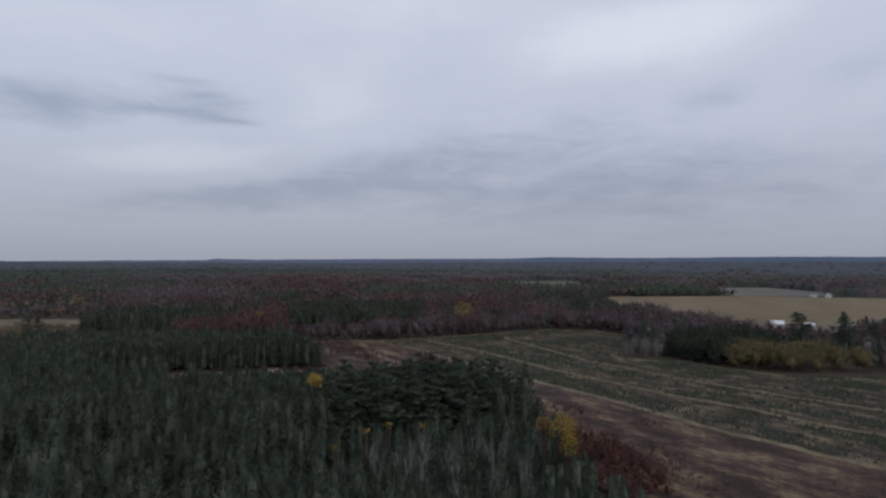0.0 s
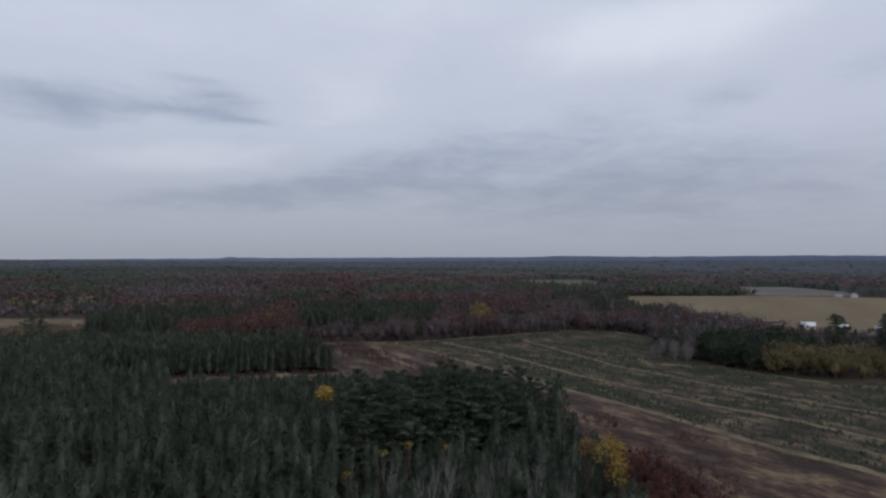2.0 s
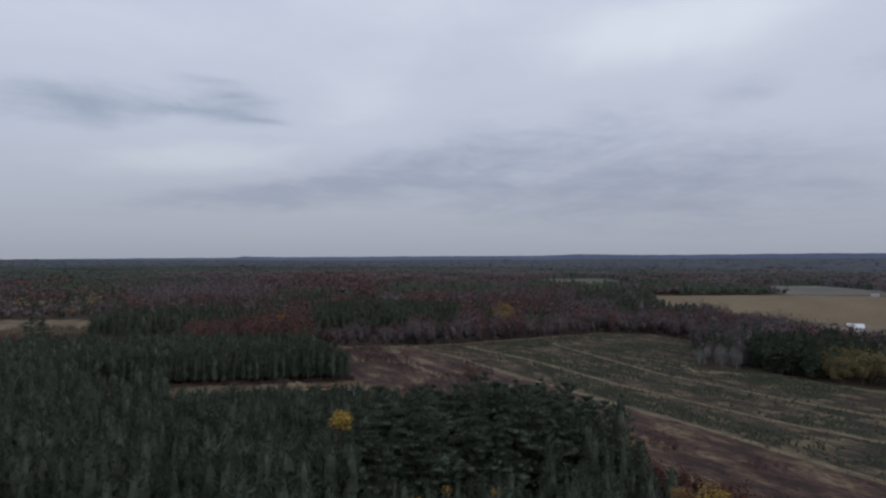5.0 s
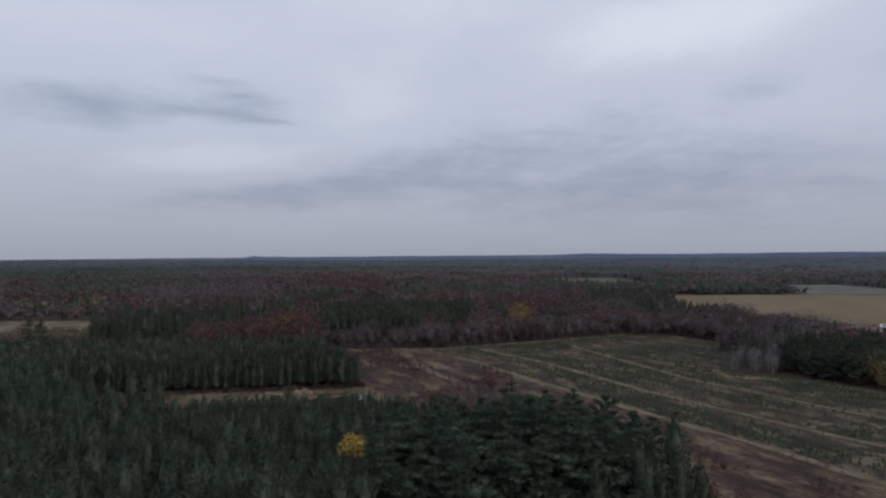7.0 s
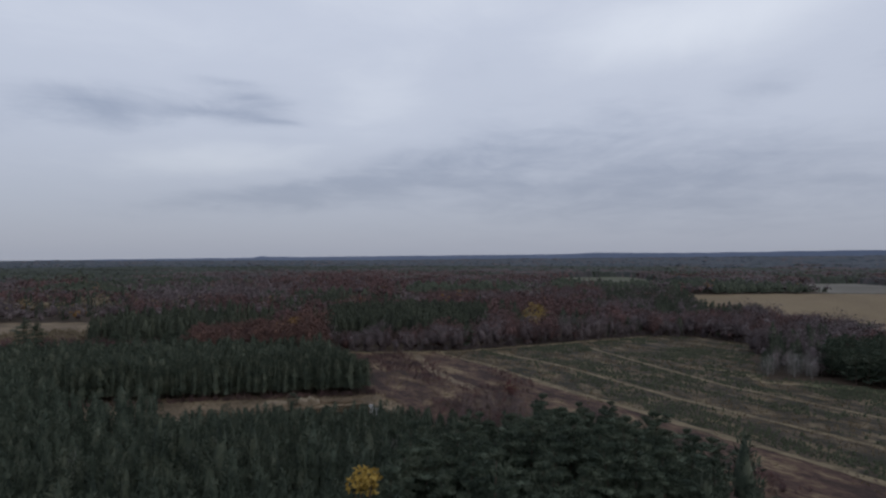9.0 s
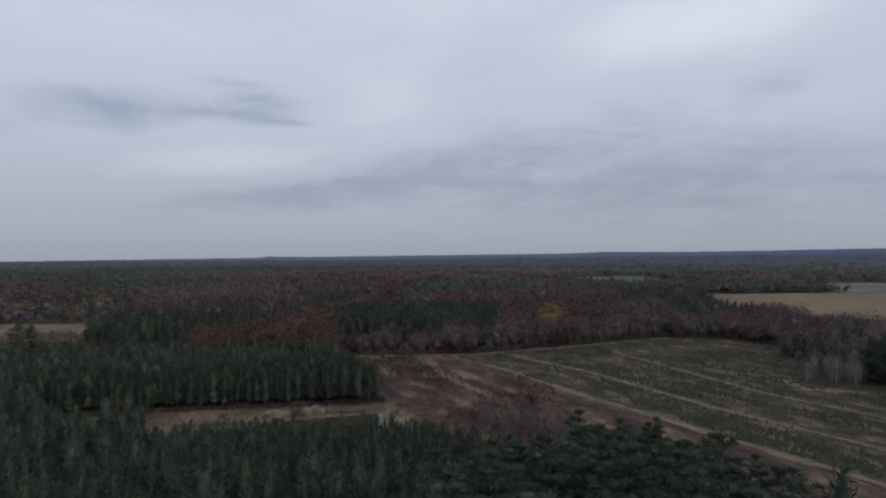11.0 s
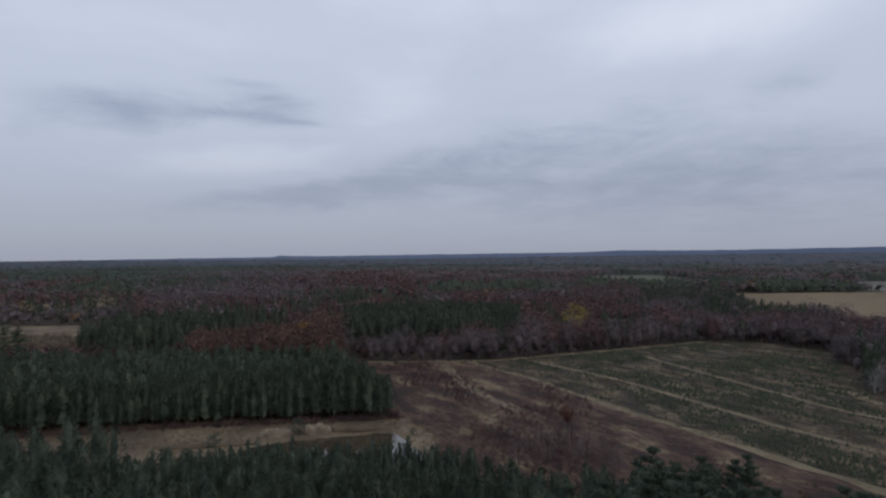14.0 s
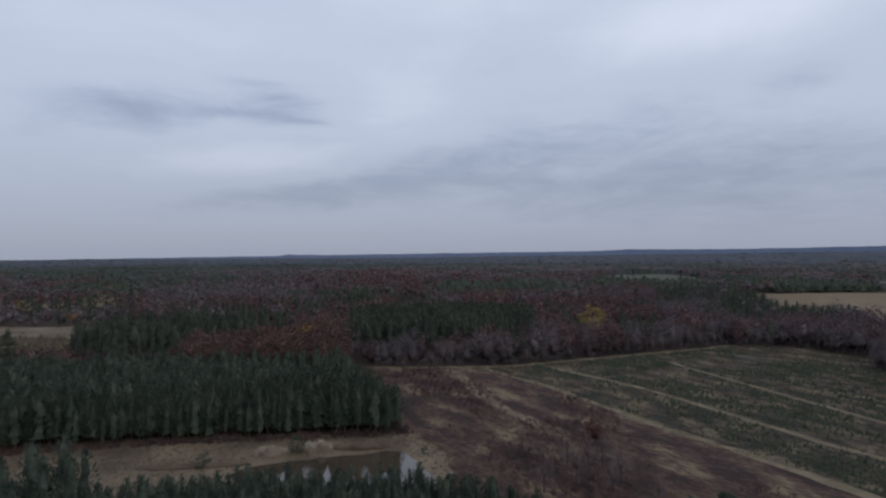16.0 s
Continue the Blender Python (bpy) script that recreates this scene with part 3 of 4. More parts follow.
NURSERY = [(44, 440), (59, 444), (125, 466), (202, 493), (237, 479), (252, 435), (215, 395), (190, 345), (212, 332), (224, 303), (236, 275), (300, 262),
           (300, 60), (175, 60), (158, 155), (139, 196), (125, 240), (110, 275), (98, 308), (82, 350), (66, 398)]
HEATH = [(-9, 449), (21, 446), (46, 441), (66, 398), (82, 350), (98, 308), (110, 275), (125, 240), (139, 196), (158, 155), (190, 90),
         (110, 60), (70, 110), (70, 190), (70, 235), (55, 250), (40, 262), (25, 276), (16, 290), (14, 320), (7, 338), (-3, 366), (-18, 412), (-22, 446)]
TAN = [(452, 905), (600, 908), (720, 900), (900, 830), (1250, 640), (1000, 400), (560, 420), (420, 540), (370, 690)]
BANK = [(-130, 340), (-60, 341), (7, 339), (14, 330), (24, 292), (20, 280), (0, 284), (-30, 288), (-60, 283), (-90, 288), (-130, 315)]
POND = [(-40, 306), (-36, 312), (-22, 317), (-5, 320), (5, 321), (8, 312), (10, 304), (12, 296), (8, 289), (0, 286), (-15, 287), (-24, 292), (-32, 298)]
MEADOW = [(-300, 640), (-330, 560), (-250, 500), (-175, 500), (-175, 560), (-205, 640)]
PALE = [(700, 918), (800, 1190), (990, 1190), (960, 1000), (860, 880)]
STRIP_FAR = [(395, 1110), (335, 1560), (690, 1590), (625, 1150)]
FARM = [(385, 505), (400, 450), (440, 420), (520, 430), (480, 500), (430, 530)]

ground_sheet()
sheet("nursery_field", NURSERY, 0.05, M["rowfield"], "brown and green nursery field with low planted rows", "field", 3)
sheet("heath", HEATH, 0.06, M["heath"], "rust-brown heath with patches of dry grass", "field", 3)
sheet("stubble_field", TAN, 0.10, M["stubble"], "tan harvested corn field with short stubble", "field", 6)
sheet("bank", BANK, 0.04, M["grass"], "dry tan grass bank round the pond", "field", 2)
sheet("meadow", MEADOW, 0.08, M["grass"], "pale dry meadow between woods", "field", 6)
sheet("cut_field", PALE, 0.10, M["pale"], "pale cut field beyond the stubble", "field", 8)
sheet("far_field", STRIP_FAR, 0.12, M["greenfield"], "far pale green field among woods", "field", 8)
sheet("farmyard", FARM, 0.09, M["grass"], "dry grass farmyard beside the barns", "yard", 3)
sheet("pond", POND, 0.09, M["water"], "still brown pond reflecting the grey sky", "pond", 0.9, step=3.0)
TRACKS = [
    [(46, 440), (56, 418), (66, 398), (82, 350), (98, 308), (110, 275), (125, 240), (139, 196), (158, 155), (190, 95)],
    [(79, 438), (103, 392), (116, 350), (126, 316), (141, 281), (155, 246), (173, 216), (184, 190), (212, 145)],
    [(142, 446), (143, 432), (149, 395), (155, 362), (160, 332), (173, 302), (184, 275), (201, 241), (235, 190)],
    [(-6, 447), (21, 444), (60, 443), (125, 465), (200, 491)],
]
for i, (line, w) in enumerate(zip(TRACKS, (3.8, 3.0, 2.4, 4.5))):
    strip("track", line, w, 0.14 + 0.012 * i, M["track"], "narrow dry grass track through the field", "track")
strip("track", [(30, 440), (33, 425), (35, 389), (42, 361), (50, 341), (54, 330)], 5, 0.155, M["grass"], "worn tan grass path across the heath", "track")
strip("track", [(178, 372), (186, 352), (180, 338), (200, 330)], 5, 0.16, M["track"], "bare tan bend of a field track", "track")
strip("track", [(196, 331), (212, 322), (228, 292), (245, 268), (300, 252)], 7, 0.17, M["greenlane"], "green grass lane along the wood", "track")


# ---- trees ----
def proto_set(n, make):
    return [make() for _ in range(n)]


young = proto_set(9, lambda: pine(10, 4.2, 0.1, 5, 6, 230, 0.56, taper=0.58, ragged=0.25, blunt=0.26))
young_fine = proto_set(6, lambda: (trunk_soup(9.5, 0.11), pine(10, 4.4, 0.08, 7, 8, 1000, 0.42, taper=0.6, ragged=0.25, blunt=0.24)))
red_fine = proto_set(6, lambda: (trunk_soup(9.6, 0.09), pine(10, 4.6, 0.2, 6, 7, 640, 0.46, taper=0.7, ragged=0.4, blunt=0.16)))
red = proto_set(6, lambda: pine(10, 3.7, 0.42, 3, 6, 120, 0.6, taper=0.48, ragged=0.3, blunt=0.24))
white_fine = proto_set(7, lambda: (trunk_soup(9.7, 0.11), layered_pine(10, 4.8, 0.14, 12, 5, 34, size=0.40)))
white = proto_set(5, lambda: pine(10, 5.0, 0.06, 4, 6, 120, 0.75, taper=0.6, ragged=0.3, blunt=0.24))
oak_fine = proto_set(5, lambda: (broadleaf(10, 8.0, 20, 0.3)[0], crown(10, 8.4, 14, 900, 0.4, 0.05, 120, 0.04)))
oak = proto_set(6, lambda: crown(10, 8.8, 9, 190, 0.66, 0.0, 24, 0.07))
grey = proto_set(6, lambda: crown(10, 8.4, 9, 150, 0.56, 0.0, 90, 0.06))
oak_mid = proto_set(6, lambda: crown(10, 9.2, 6, 64, 0.95, 0.15, 12, 0.1))
oak_far = proto_set(6, lambda: crown(10, 9.6, 4, 22, 1.4, 0.3, 0))
scrub = proto_set(4, lambda: brush(10, 12.0, 30, 0.7, 8, 1.6, 0.0))
conifer_mid = proto_set(5, lambda: pine(10, 5.2, 0.1, 3, 5, 44, 0.95, taper=0.65, ragged=0.3, blunt=0.22))
conifer_far = proto_set(4, lambda: spire(10, 7.0, 3, 6, 0.2))
aspen_fine = proto_set(3, lambda: broadleaf(10, 1.8, 480, 0.17, 0.76, 7, 0.05))
aspen_broad = proto_set(2, lambda: broadleaf(10, 2.3, 400, 0.17, 0.66, 9, 0.08))
aspen_small = proto_set(2, lambda: broadleaf(10, 1.0, 90, 0.12, 0.8, 4, 0.035))
bare_fine = proto_set(5, lambda: bare(10, 2.7, 4, 0.013, 4))
bare_mid = proto_set(5, lambda: bare(10, 7.5, 3, 0.06, 5))
maple_fine = proto_set(3, lambda: (bare(10, 8.0, 3, 0.06, 5)[0], crown(10, 8.6, 12, 420, 0.36, 0.02, 420, 0.04)))
heath_fine = proto_set(3, lambda: (bare(10, 8.0, 3, 0.05, 5)[0], brush(10, 9.0, 330, 0.03, 60, 0.3, 0.05)))
bush_fine = proto_set(3, lambda: broadleaf(10, 11.0, 260, 0.9, 0.0))
soups = lambda L: [s.out() for s in L]


def kit(name, protos, leaf, bark, label, category, group, crown="crown"):
    kits = []
    for t, s in protos:
        kits.append(thing(name, (("trunk", mesh_of("trunk", *t.out(), M[bark]), ""), (crown, mesh_of(crown, *s.out(), M[leaf], True), "")), label, category, group))
    return kits


def plant(kits, P, drop=True, slim=1.0):
    """P: rows of x, y, z, height."""
    for x, y, z, h in P:
        place(kits[rng.integers(len(kits))], x, y, z, (h / 10) ** slim * (0.9 + 0.2 * rng.random()), sz=h / 10)
    if drop:
        for k in kits:
            remove(k)


def with_height(P, h, spread=0.12, z=None):
    h = np.broadcast_to(h, len(P)) * (1 + spread * rng.normal(size=len(P)))
    z = relief(P) - 0.05 if z is None else np.full(len(P), z)
    return np.c_[P, z, h / 10]


def as_rows(P):
    Q = P.copy()
    Q[:, 3] *= 10
    return Q


# foreground wood of young pines
WOOD = [(-230, 338), (-130, 338), (-112, 317), (-90, 288), (-60, 283), (-30, 288), (0, 283), (18, 279), (25, 274), (40, 260), (55, 248), (68, 236), (69, 190), (66, 130), (74, 98), (-150, 98), (-230, 200)]
GROVE = [(-3, 178), (6, 163), (34, 168), (60, 176), (68, 190), (67, 232), (52, 240), (40, 225), (14, 205)]
P = scatter(WOOD, 4.0, 0.3)
P = P[P[:, 0] > -0.47 * P[:, 1] - 18]
grove = inside(P, GROVE)
P = P[~grove]
hy = np.interp(P[:, 1], [90, 130, 165, 200, 230, 255, 288], [18, 18.5, 20.5, 17.5, 14.5, 11.5, 8.5]) * (0.82 + 0.36 * value_noise(P, 14, 3))
hy = hy + 2.2 * np.exp(-((P[:, 0] - 0) / 22) ** 2 - ((P[:, 1] - 163) / 16) ** 2)
hy = np.where((P[:, 0] > 5) & (P[:, 1] < 172), hy * 0.76, hy)
hy = np.where((P[:, 0] > -58) & (P[:, 1] > 258), np.minimum(hy, 7.6), hy)
hy = np.where(P[:, 0] < -62, np.maximum(hy, 15), hy)
PY = with_height(P, hy, 0.15)
near = (np.abs(PY[:, 0] - 2) < 26) & (PY[:, 1] > 235)
near = near & (np.cumsum(near) <= 300)
plant(kit("pine_tree", young_fine, "young", "bark", "young green pine tree in a dense wood", "pine tree", "pines of the near wood"), as_rows(PY[near]), slim=0.7)
rest = PY[~near]
kind = value_noise(rest, 30, 11) + 0.25 * rng.random(len(rest))
left = kind > 0.72
merged("pine_wood", soups(young), rest[~left], M["young"], "dense wood of young green pines", "wood", slim=0.8)
merged("dark_pine_wood", soups(young), rest[left], M["pine"], "darker pines in the dense wood", "wood", slim=0.8)

P = scatter([(-58, 281), (-30, 286), (0, 281), (17, 276), (24, 270), (14, 258), (-58, 262)], 2.3)
merged("young_pine_edge", soups(young), with_height(P, 8.7 + 0.03 * (280 - P[:, 1]), 0.18), M["young"], "dense young pines along the pond", "wood", slim=0.2)
P = scatter([(-190, -150), (120, -150), (95, 60), (74, 100), (-190, 100)], 5.5)
merged("pine_wood_behind", soups(conifer_far), with_height(P, 16, 0.12), M["darkpine"], "pine wood going on behind", "wood")

# grove of tall white pines
G = scatter(GROVE, 5.0, 0.3)
hg = np.interp(G[:, 1], [163, 200, 235], [26.5, 25.0, 18.0]) * (0.78 + 0.36 * value_noise(G, 11, 5))
plant(kit("white_pine", white_fine, "white", "bark", "tall dark white pine with layered boughs", "pine tree", "tall pine grove"), as_rows(with_height(G, hg, 0.07)), slim=0.75)

# plantation of red pines behind the pond, in rows
PLANT = [(-240, 322), (-112, 331), (-60, 336), (6, 338), (-4, 366), (-18, 410), (-75, 414), (-240, 416)]
P = scatter(PLANT, 3.0, 0.3)
P = P[P[:, 0] > -0.47 * P[:, 1] - 18]
PR = with_height(P, 13.2 * (0.88 + 0.24 * value_noise(P, 9, 8)), 0.11)
order = np.argsort(PR[:, 1] - 0.35 * np.clip(PR[:, 0] + 60, -200, 70))
front, rest = PR[order[:300]], PR[order[300:]]
plant(kit("red_pine", red_fine, "pine", "bark", "straight red pine at the plantation's edge", "pine tree", "pines of the plantation"), as_rows(front))
merged("pine_plantation", soups(red), rest, M["pine"], "even plantation of dark red pines", "wood")
tr = trunk_soup(7, 0.14, sides=4)
merged("plantation_trunks", [tr.out()], rest[rest[:, 0] > -20], M["bark"], "bare pine trunks inside the plantation", "wood")

# brown undergrowth along the plantation's foot
P = scatter([(-112, 327), (-60, 333), (6, 335.5), (8, 338), (-14, 412), (-18, 412), (-2, 366), (4, 338), (-60, 336.5), (-112, 331)], 1.3)
merged("undergrowth", soups(scrub), with_height(P, 1.5, 0.35), M["rust"], "low brown undergrowth at the plantation's foot", "shrubs")

# yellow trees
aspens = kit("aspen_tree", aspen_fine, "yellow", "bark", "slender aspen with bright yellow autumn leaves", "aspen tree", "yellow aspens")
ASPENS = [(0.5, 167, 0, 29.6)]
plant(kit("aspen_tree", aspen_broad, "yellow", "bark", "aspen with ragged yellow leaves at the wood's edge", "aspen tree", "yellow aspens"), [(57, 131, 0, 25), (60, 132.5, 0, 23), (58, 129, 0, 21)])
plant(kit("aspen_tree", aspen_small, "yellow", "bark", "small half-bare aspen with a few yellow leaves", "aspen tree", "yellow aspens"), [(-43.5, 171, 0, 21.5), (19, 150, 0, 20), (13, 147, 0, 19.5), (27, 148, 0, 20), (5, 138, 0, 18.5)])
plant(aspens, ASPENS)
plant(kit("aspen_tree", aspen_fine[:1], "orange", "bark", "slender aspen with faded orange leaves", "aspen tree", ""), [(53.5, 133, 0, 24)])

# bare grey birches and maples standing among the pines
pale = kit("birch_tree", bare_fine, "pale_twig", "pale_bark", "leafless pale birch among pines", "birch tree", "bare birches")
Q = np.array([(20, 132), (25, 138), (31, 130), (36, 141), (42, 133), (47, 142), (52, 150), (14, 140), (28, 147), (-46, 147), (-49, 150), (-42, 172), (-46, 174), (-15, 150), (38, 122), (30, 118), (44, 118),
              (-2, 150), (7, 133), (9, 129), (26, 145), (23, 141), (33, 133), (24, 124), (51, 136), (14, 127), (-8, 170), (40, 146), (46, 127), (18, 150), (56, 146), (-30, 232), (-34, 236), (-62, 225), (214, 352), (219, 348), (30, 205), (8, 236)], float)
hb = np.r_[np.full(9, 20.5), 19, 18.5, 20, 20, 19.5, 20, 20, 19.5, 20, 18.5, 18, 19, 19.5, 18.5, 18, 19, 18, 21, 18.5, 18, 19, 18.5, 15, 15, 16, 14, 13, 24, 14]
plant(pale, np.c_[Q, np.zeros(len(Q)), hb])
tip = kit("maple_tree", heath_fine, "pale_twig", "pale_bark", "leafless pale grey maple at the wood's tip", "maple tree", "bare maples")
plant(tip, [(193, 351, 0, 11), (199, 355, 0, 10), (204, 347, 0, 13), (209, 342, 0, 12), (207, 353, 0, 12.5), (213, 350, 0, 12)])
RUST_SHRUBS = scatter([(69, 128), (70, 196), (80, 208), (96, 186), (92, 140)], 3.4)
merged("rust_shrubs", soups(oak), with_height(RUST_SHRUBS, 4.0, 0.35), M["crimson"], "low rust-red oak shrubs beside the wood", "shrubs")
maple = kit("maple_tree", heath_fine, "twig", "bark", "leafless grey-brown maple on the heath", "maple tree", "bare maples")
plant(maple, [(45, 292, 0, 8.5), (50, 298, 0, 10), (42, 300, 0, 8), (56, 292, 0, 8), (24, 318, 0, 4), (60, 280, 0, 7), (36, 288, 0, 8), (47, 306, 0, 7.5), (55, 302, 0, 8.5), (62, 296, 0, 6), (40, 310, 0, 6), (52, 287, 0, 7)])

crimson = kit("oak_tree", oak_fine[:1], "crimson", "bark", "small round dark red oak on the heath", "oak tree", "")
plant(crimson, [(60, 322, 0, 7.0)])

# rust oaks behind the plantation
OAKS = [(-92, 424), (-40, 416), (-21, 417), (-22, 452), (-30, 478), (-100, 480)]
P = scatter(OAKS, 7.0)
plant(kit("oak_tree", oak_fine, "russet", "bark", "round oak with rust-brown leaves", "oak tree", "rust oaks behind the plantation"), as_rows(with_height(P, np.interp(P[:, 0], [-92, -60, -35], [14.5, 16.5, 20]), 0.1)))
orange = kit("oak_tree", oak_fine[:1], "orange", "bark", "oak with golden-orange autumn leaves", "oak tree", "")
gold = kit("maple_tree", oak_fine[1:2], "gold", "bark", "round maple with dull golden leaves", "maple tree", "")
plant(gold, [(129, 524, 0, 22)])
plant(orange, [(-40, 441, 0, 23)])
P = scatter([(-250, 425), (-92, 424), (-100, 470), (-150, 498), (-250, 500)], 6.0)
merged("rust_thicket", soups(oak_mid), with_height(P, 5.5, 0.25), M["rust"], "low rust-red thicket beside the meadow", "shrubs")

P = scatter([(-170, 485), (-112, 470), (-84, 490), (-84, 560), (-120, 580), (-175, 570)], 7.0)
P = P[rng.random(len(P)) < 0.8]
merged("west_pines", soups(white), with_height(P, 17, 0.15), M["darkpine"], "dark pines beside the dry meadow", "wood")

# bare trees along the far edge of the field
EDGE = [(-4, 453), (60, 450), (125, 472), (202, 499), (240, 487), (257, 440), (226, 403)]
rowt = []
for a, b in zip(EDGE, EDGE[1:]):
    a, b = np.array(a, float), np.array(b, float)
    n = int(np.linalg.norm(b - a) / 4.6)
    rowt += [a + (b - a) * i / n for i in range(n)]
rowt = np.array(rowt) + rng.normal(size=(len(rowt), 2)) * 1.6 + [0, 2]
pick = rng.random(len(rowt))
E2 = np.concatenate([rowt + rng.normal(size=rowt.shape) * [1.5, 0.8] + [0, dy] for dy in (-3.2, -2.4, -1.2, 0.5, 2.0)])
merged("edge_brush", soups(scrub), with_height(E2, 2.6, 0.35), M["twig"], "grey-purple brush along the field's edge", "shrubs")
plant(kit("maple_tree", maple_fine, "twig", "bark", "leafless grey-purple maple at the field's edge", "maple tree", "trees along the field"), as_rows(with_height(rowt[pick < 0.72], 12, 0.25)))
plant(kit("oak_tree", oak_fine, "rust", "bark", "rust-brown oak at the field's edge", "oak tree", "trees along the field"), as_rows(with_height(rowt[(pick >= 0.72) & (pick < 0.9)], 10.5, 0.2)))
plant(kit("white_pine", white_fine, "white", "bark", "dark pine at the field's edge", "pine tree", "trees along the field"), as_rows(with_height(rowt[pick >= 0.9], 13, 0.2)))

P = scatter([(-255, 505), (-176, 500), (-176, 565), (-250, 575)], 3.5)
merged("meadow_brush", soups(scrub), with_height(P, 3.0, 0.3), M["straw"], "tall pale brush at the meadow's edge", "brush")

# dark pines standing singly
singles = kit("white_pine", white_fine, "white", "bark", "dark spreading pine standing by itself", "pine tree", "single dark pines")
plant(singles, [(-194, 470, 0, 21), (-190, 476, 0, 18), (-122, 440, 0, 15), (-104, 436, 0, 16), (-96, 440, 0, 17), (-112, 430, 0, 13), (-137, 452, 0, 15), (318, 352, 0, 26), (327, 357, 0, 24), (345, 340, 0, 24), (352, 348, 0, 26), (362, 335, 0, 22),
                 (395, 345, 0, 26), (402, 338, 0, 24), (410, 350, 0, 23), (196, 356, 0, 12), (199, 362, 0, 10)])

# wood beside the nursery field: pines, bare trees and a willow
EAST = [(202, 362), (214, 338), (228, 306), (240, 282), (300, 266), (420, 262), (560, 330), (520, 400), (420, 418), (330, 500), (350, 560), (345, 660), (440, 900), (240, 900), (206, 500), (240, 484), (256, 437), (222, 398)]
P = scatter(EAST, 7.2)
DARK = [(214, 340), (227, 308), (236, 303), (256, 322), (300, 335), (290, 372), (238, 372)]
WILLOWS = [(226, 306), (246, 282), (298, 276), (292, 306), (254, 328)]
P = P[~inside(P, TAN) & ~inside(P, FARM) & ~inside(P, DARK) & ~inside(P, [(220, 302), (240, 272), (304, 262), (306, 300), (256, 334)])]
belt = inside(P, [(255, 700), (330, 560), (360, 690), (430, 880), (330, 880)])
back = inside(P, [(268, 290), (330, 290), (420, 330), (350, 360)])
k = value_noise(P, 38, 21) + 0.35 * rng.random(len(P))
dk = (belt & (rng.random(len(P)) < 0.85)) | (back & (rng.random(len(P)) < 0.4)) | (k > 0.86)
ru = (k < 0.5) & ~dk
E1 = with_height(P, 12.5 * (0.8 + 0.4 * value_noise(P, 20, 9)), 0.18)
E1[inside(P, [(300, 325), (335, 318), (450, 440), (390, 500), (320, 420)]), 3] *= 0.62
merged("east_pines", soups(white), E1[dk], M["darkpine"], "dark pines in the wood beside the field", "wood")
plant(kit("white_pine", white_fine, "white", "bark", "dark pine in the wood beside the nursery field", "pine tree", "pines beside the field"), as_rows(with_height(scatter(DARK, 6.2), 16, 0.12)))
plant(kit("willow_tree", oak_fine, "olive", "bark", "broad olive-yellow willow at the wood's edge", "willow tree", "willows"), as_rows(with_height(scatter(WILLOWS, 7.5), 13.5, 0.1)))
merged("east_oaks", soups(oak), E1[ru], M["rust"], "rust-brown oaks in the mixed wood", "wood")
g = ~(dk | ru)
merged("east_bare_limbs", [t.out() for t, s in bare_mid], E1[g], M["bark"], "bare limbs of leafless trees", "wood")
merged("east_bare_wood", soups(grey), E1[g], M["twig"], "grey leafless broadleaf wood", "wood")

# dark pine block beyond the field
BLOCK = [(-28, 484), (-12, 478), (40, 476), (86, 500), (110, 600), (60, 640), (-25, 610)]
P = scatter(BLOCK, 5.0)
B = with_height(P, 17, 0.08)
merged("far_pine_block", soups(red), B, M["darkpine"], "block of dark pines beyond the field", "wood")

# stands of the mixed woods, seen from (0, 75): bearing, distance, half widths, weight
DARK_STANDS = ((-16, 490, 7.5, 95, 0.6), (6, 880, 2.4, 110, 0.5), (11, 880, 2.8, 90, 0.5), (-23, 2000, 8, 800, 0.8), (32, 1060, 5.5, 90, 0.6), (24, 860, 3.2, 120, 0.5),
               (29, 1700, 1.2, 150, 0.5), (19.4, 500, 1.2, 35, 0.7), (14.2, 500, 0.7, 35, 0.6), (-3.5, 750, 2.6, 70, 0.4), (19, 880, 2.6, 120, 0.45), (5, 2300, 24, 420, 0.35), (-6, 610, 3, 60, 0.25), (40, 1500, 6, 120, 0.4))
RUST_STANDS = ((1, 1350, 8.5, 270, 0.5), (17, 660, 5, 80, 0.4), (8, 650, 3, 85, 0.4), (-11, 650, 2, 80, 0.4), (24, 600, 3.6, 65, 0.4), (28, 850, 1.6, 70, 0.4), (-21, 540, 2.6, 55, 0.3), (20, 1250, 6, 160, 0.25), (-25, 1080, 5, 110, 0.2))
PALE_STANDS = ((-22, 690, 8, 42, 1.0), (0, 600, 2, 25, 0.8), (24, 1250, 4, 70, 0.5), (43, 900, 3, 60, 0.6))


def stands(P, table):
    X, Y = P[:, 0], P[:, 1] - 75
    az, r = np.degrees(np.arctan2(X, Y)), np.hypot(X, Y)
    return sum(w * np.exp(-((az - a) / da) ** 2 - ((r - d) / dr) ** 2) for a, d, da, dr, w in table)


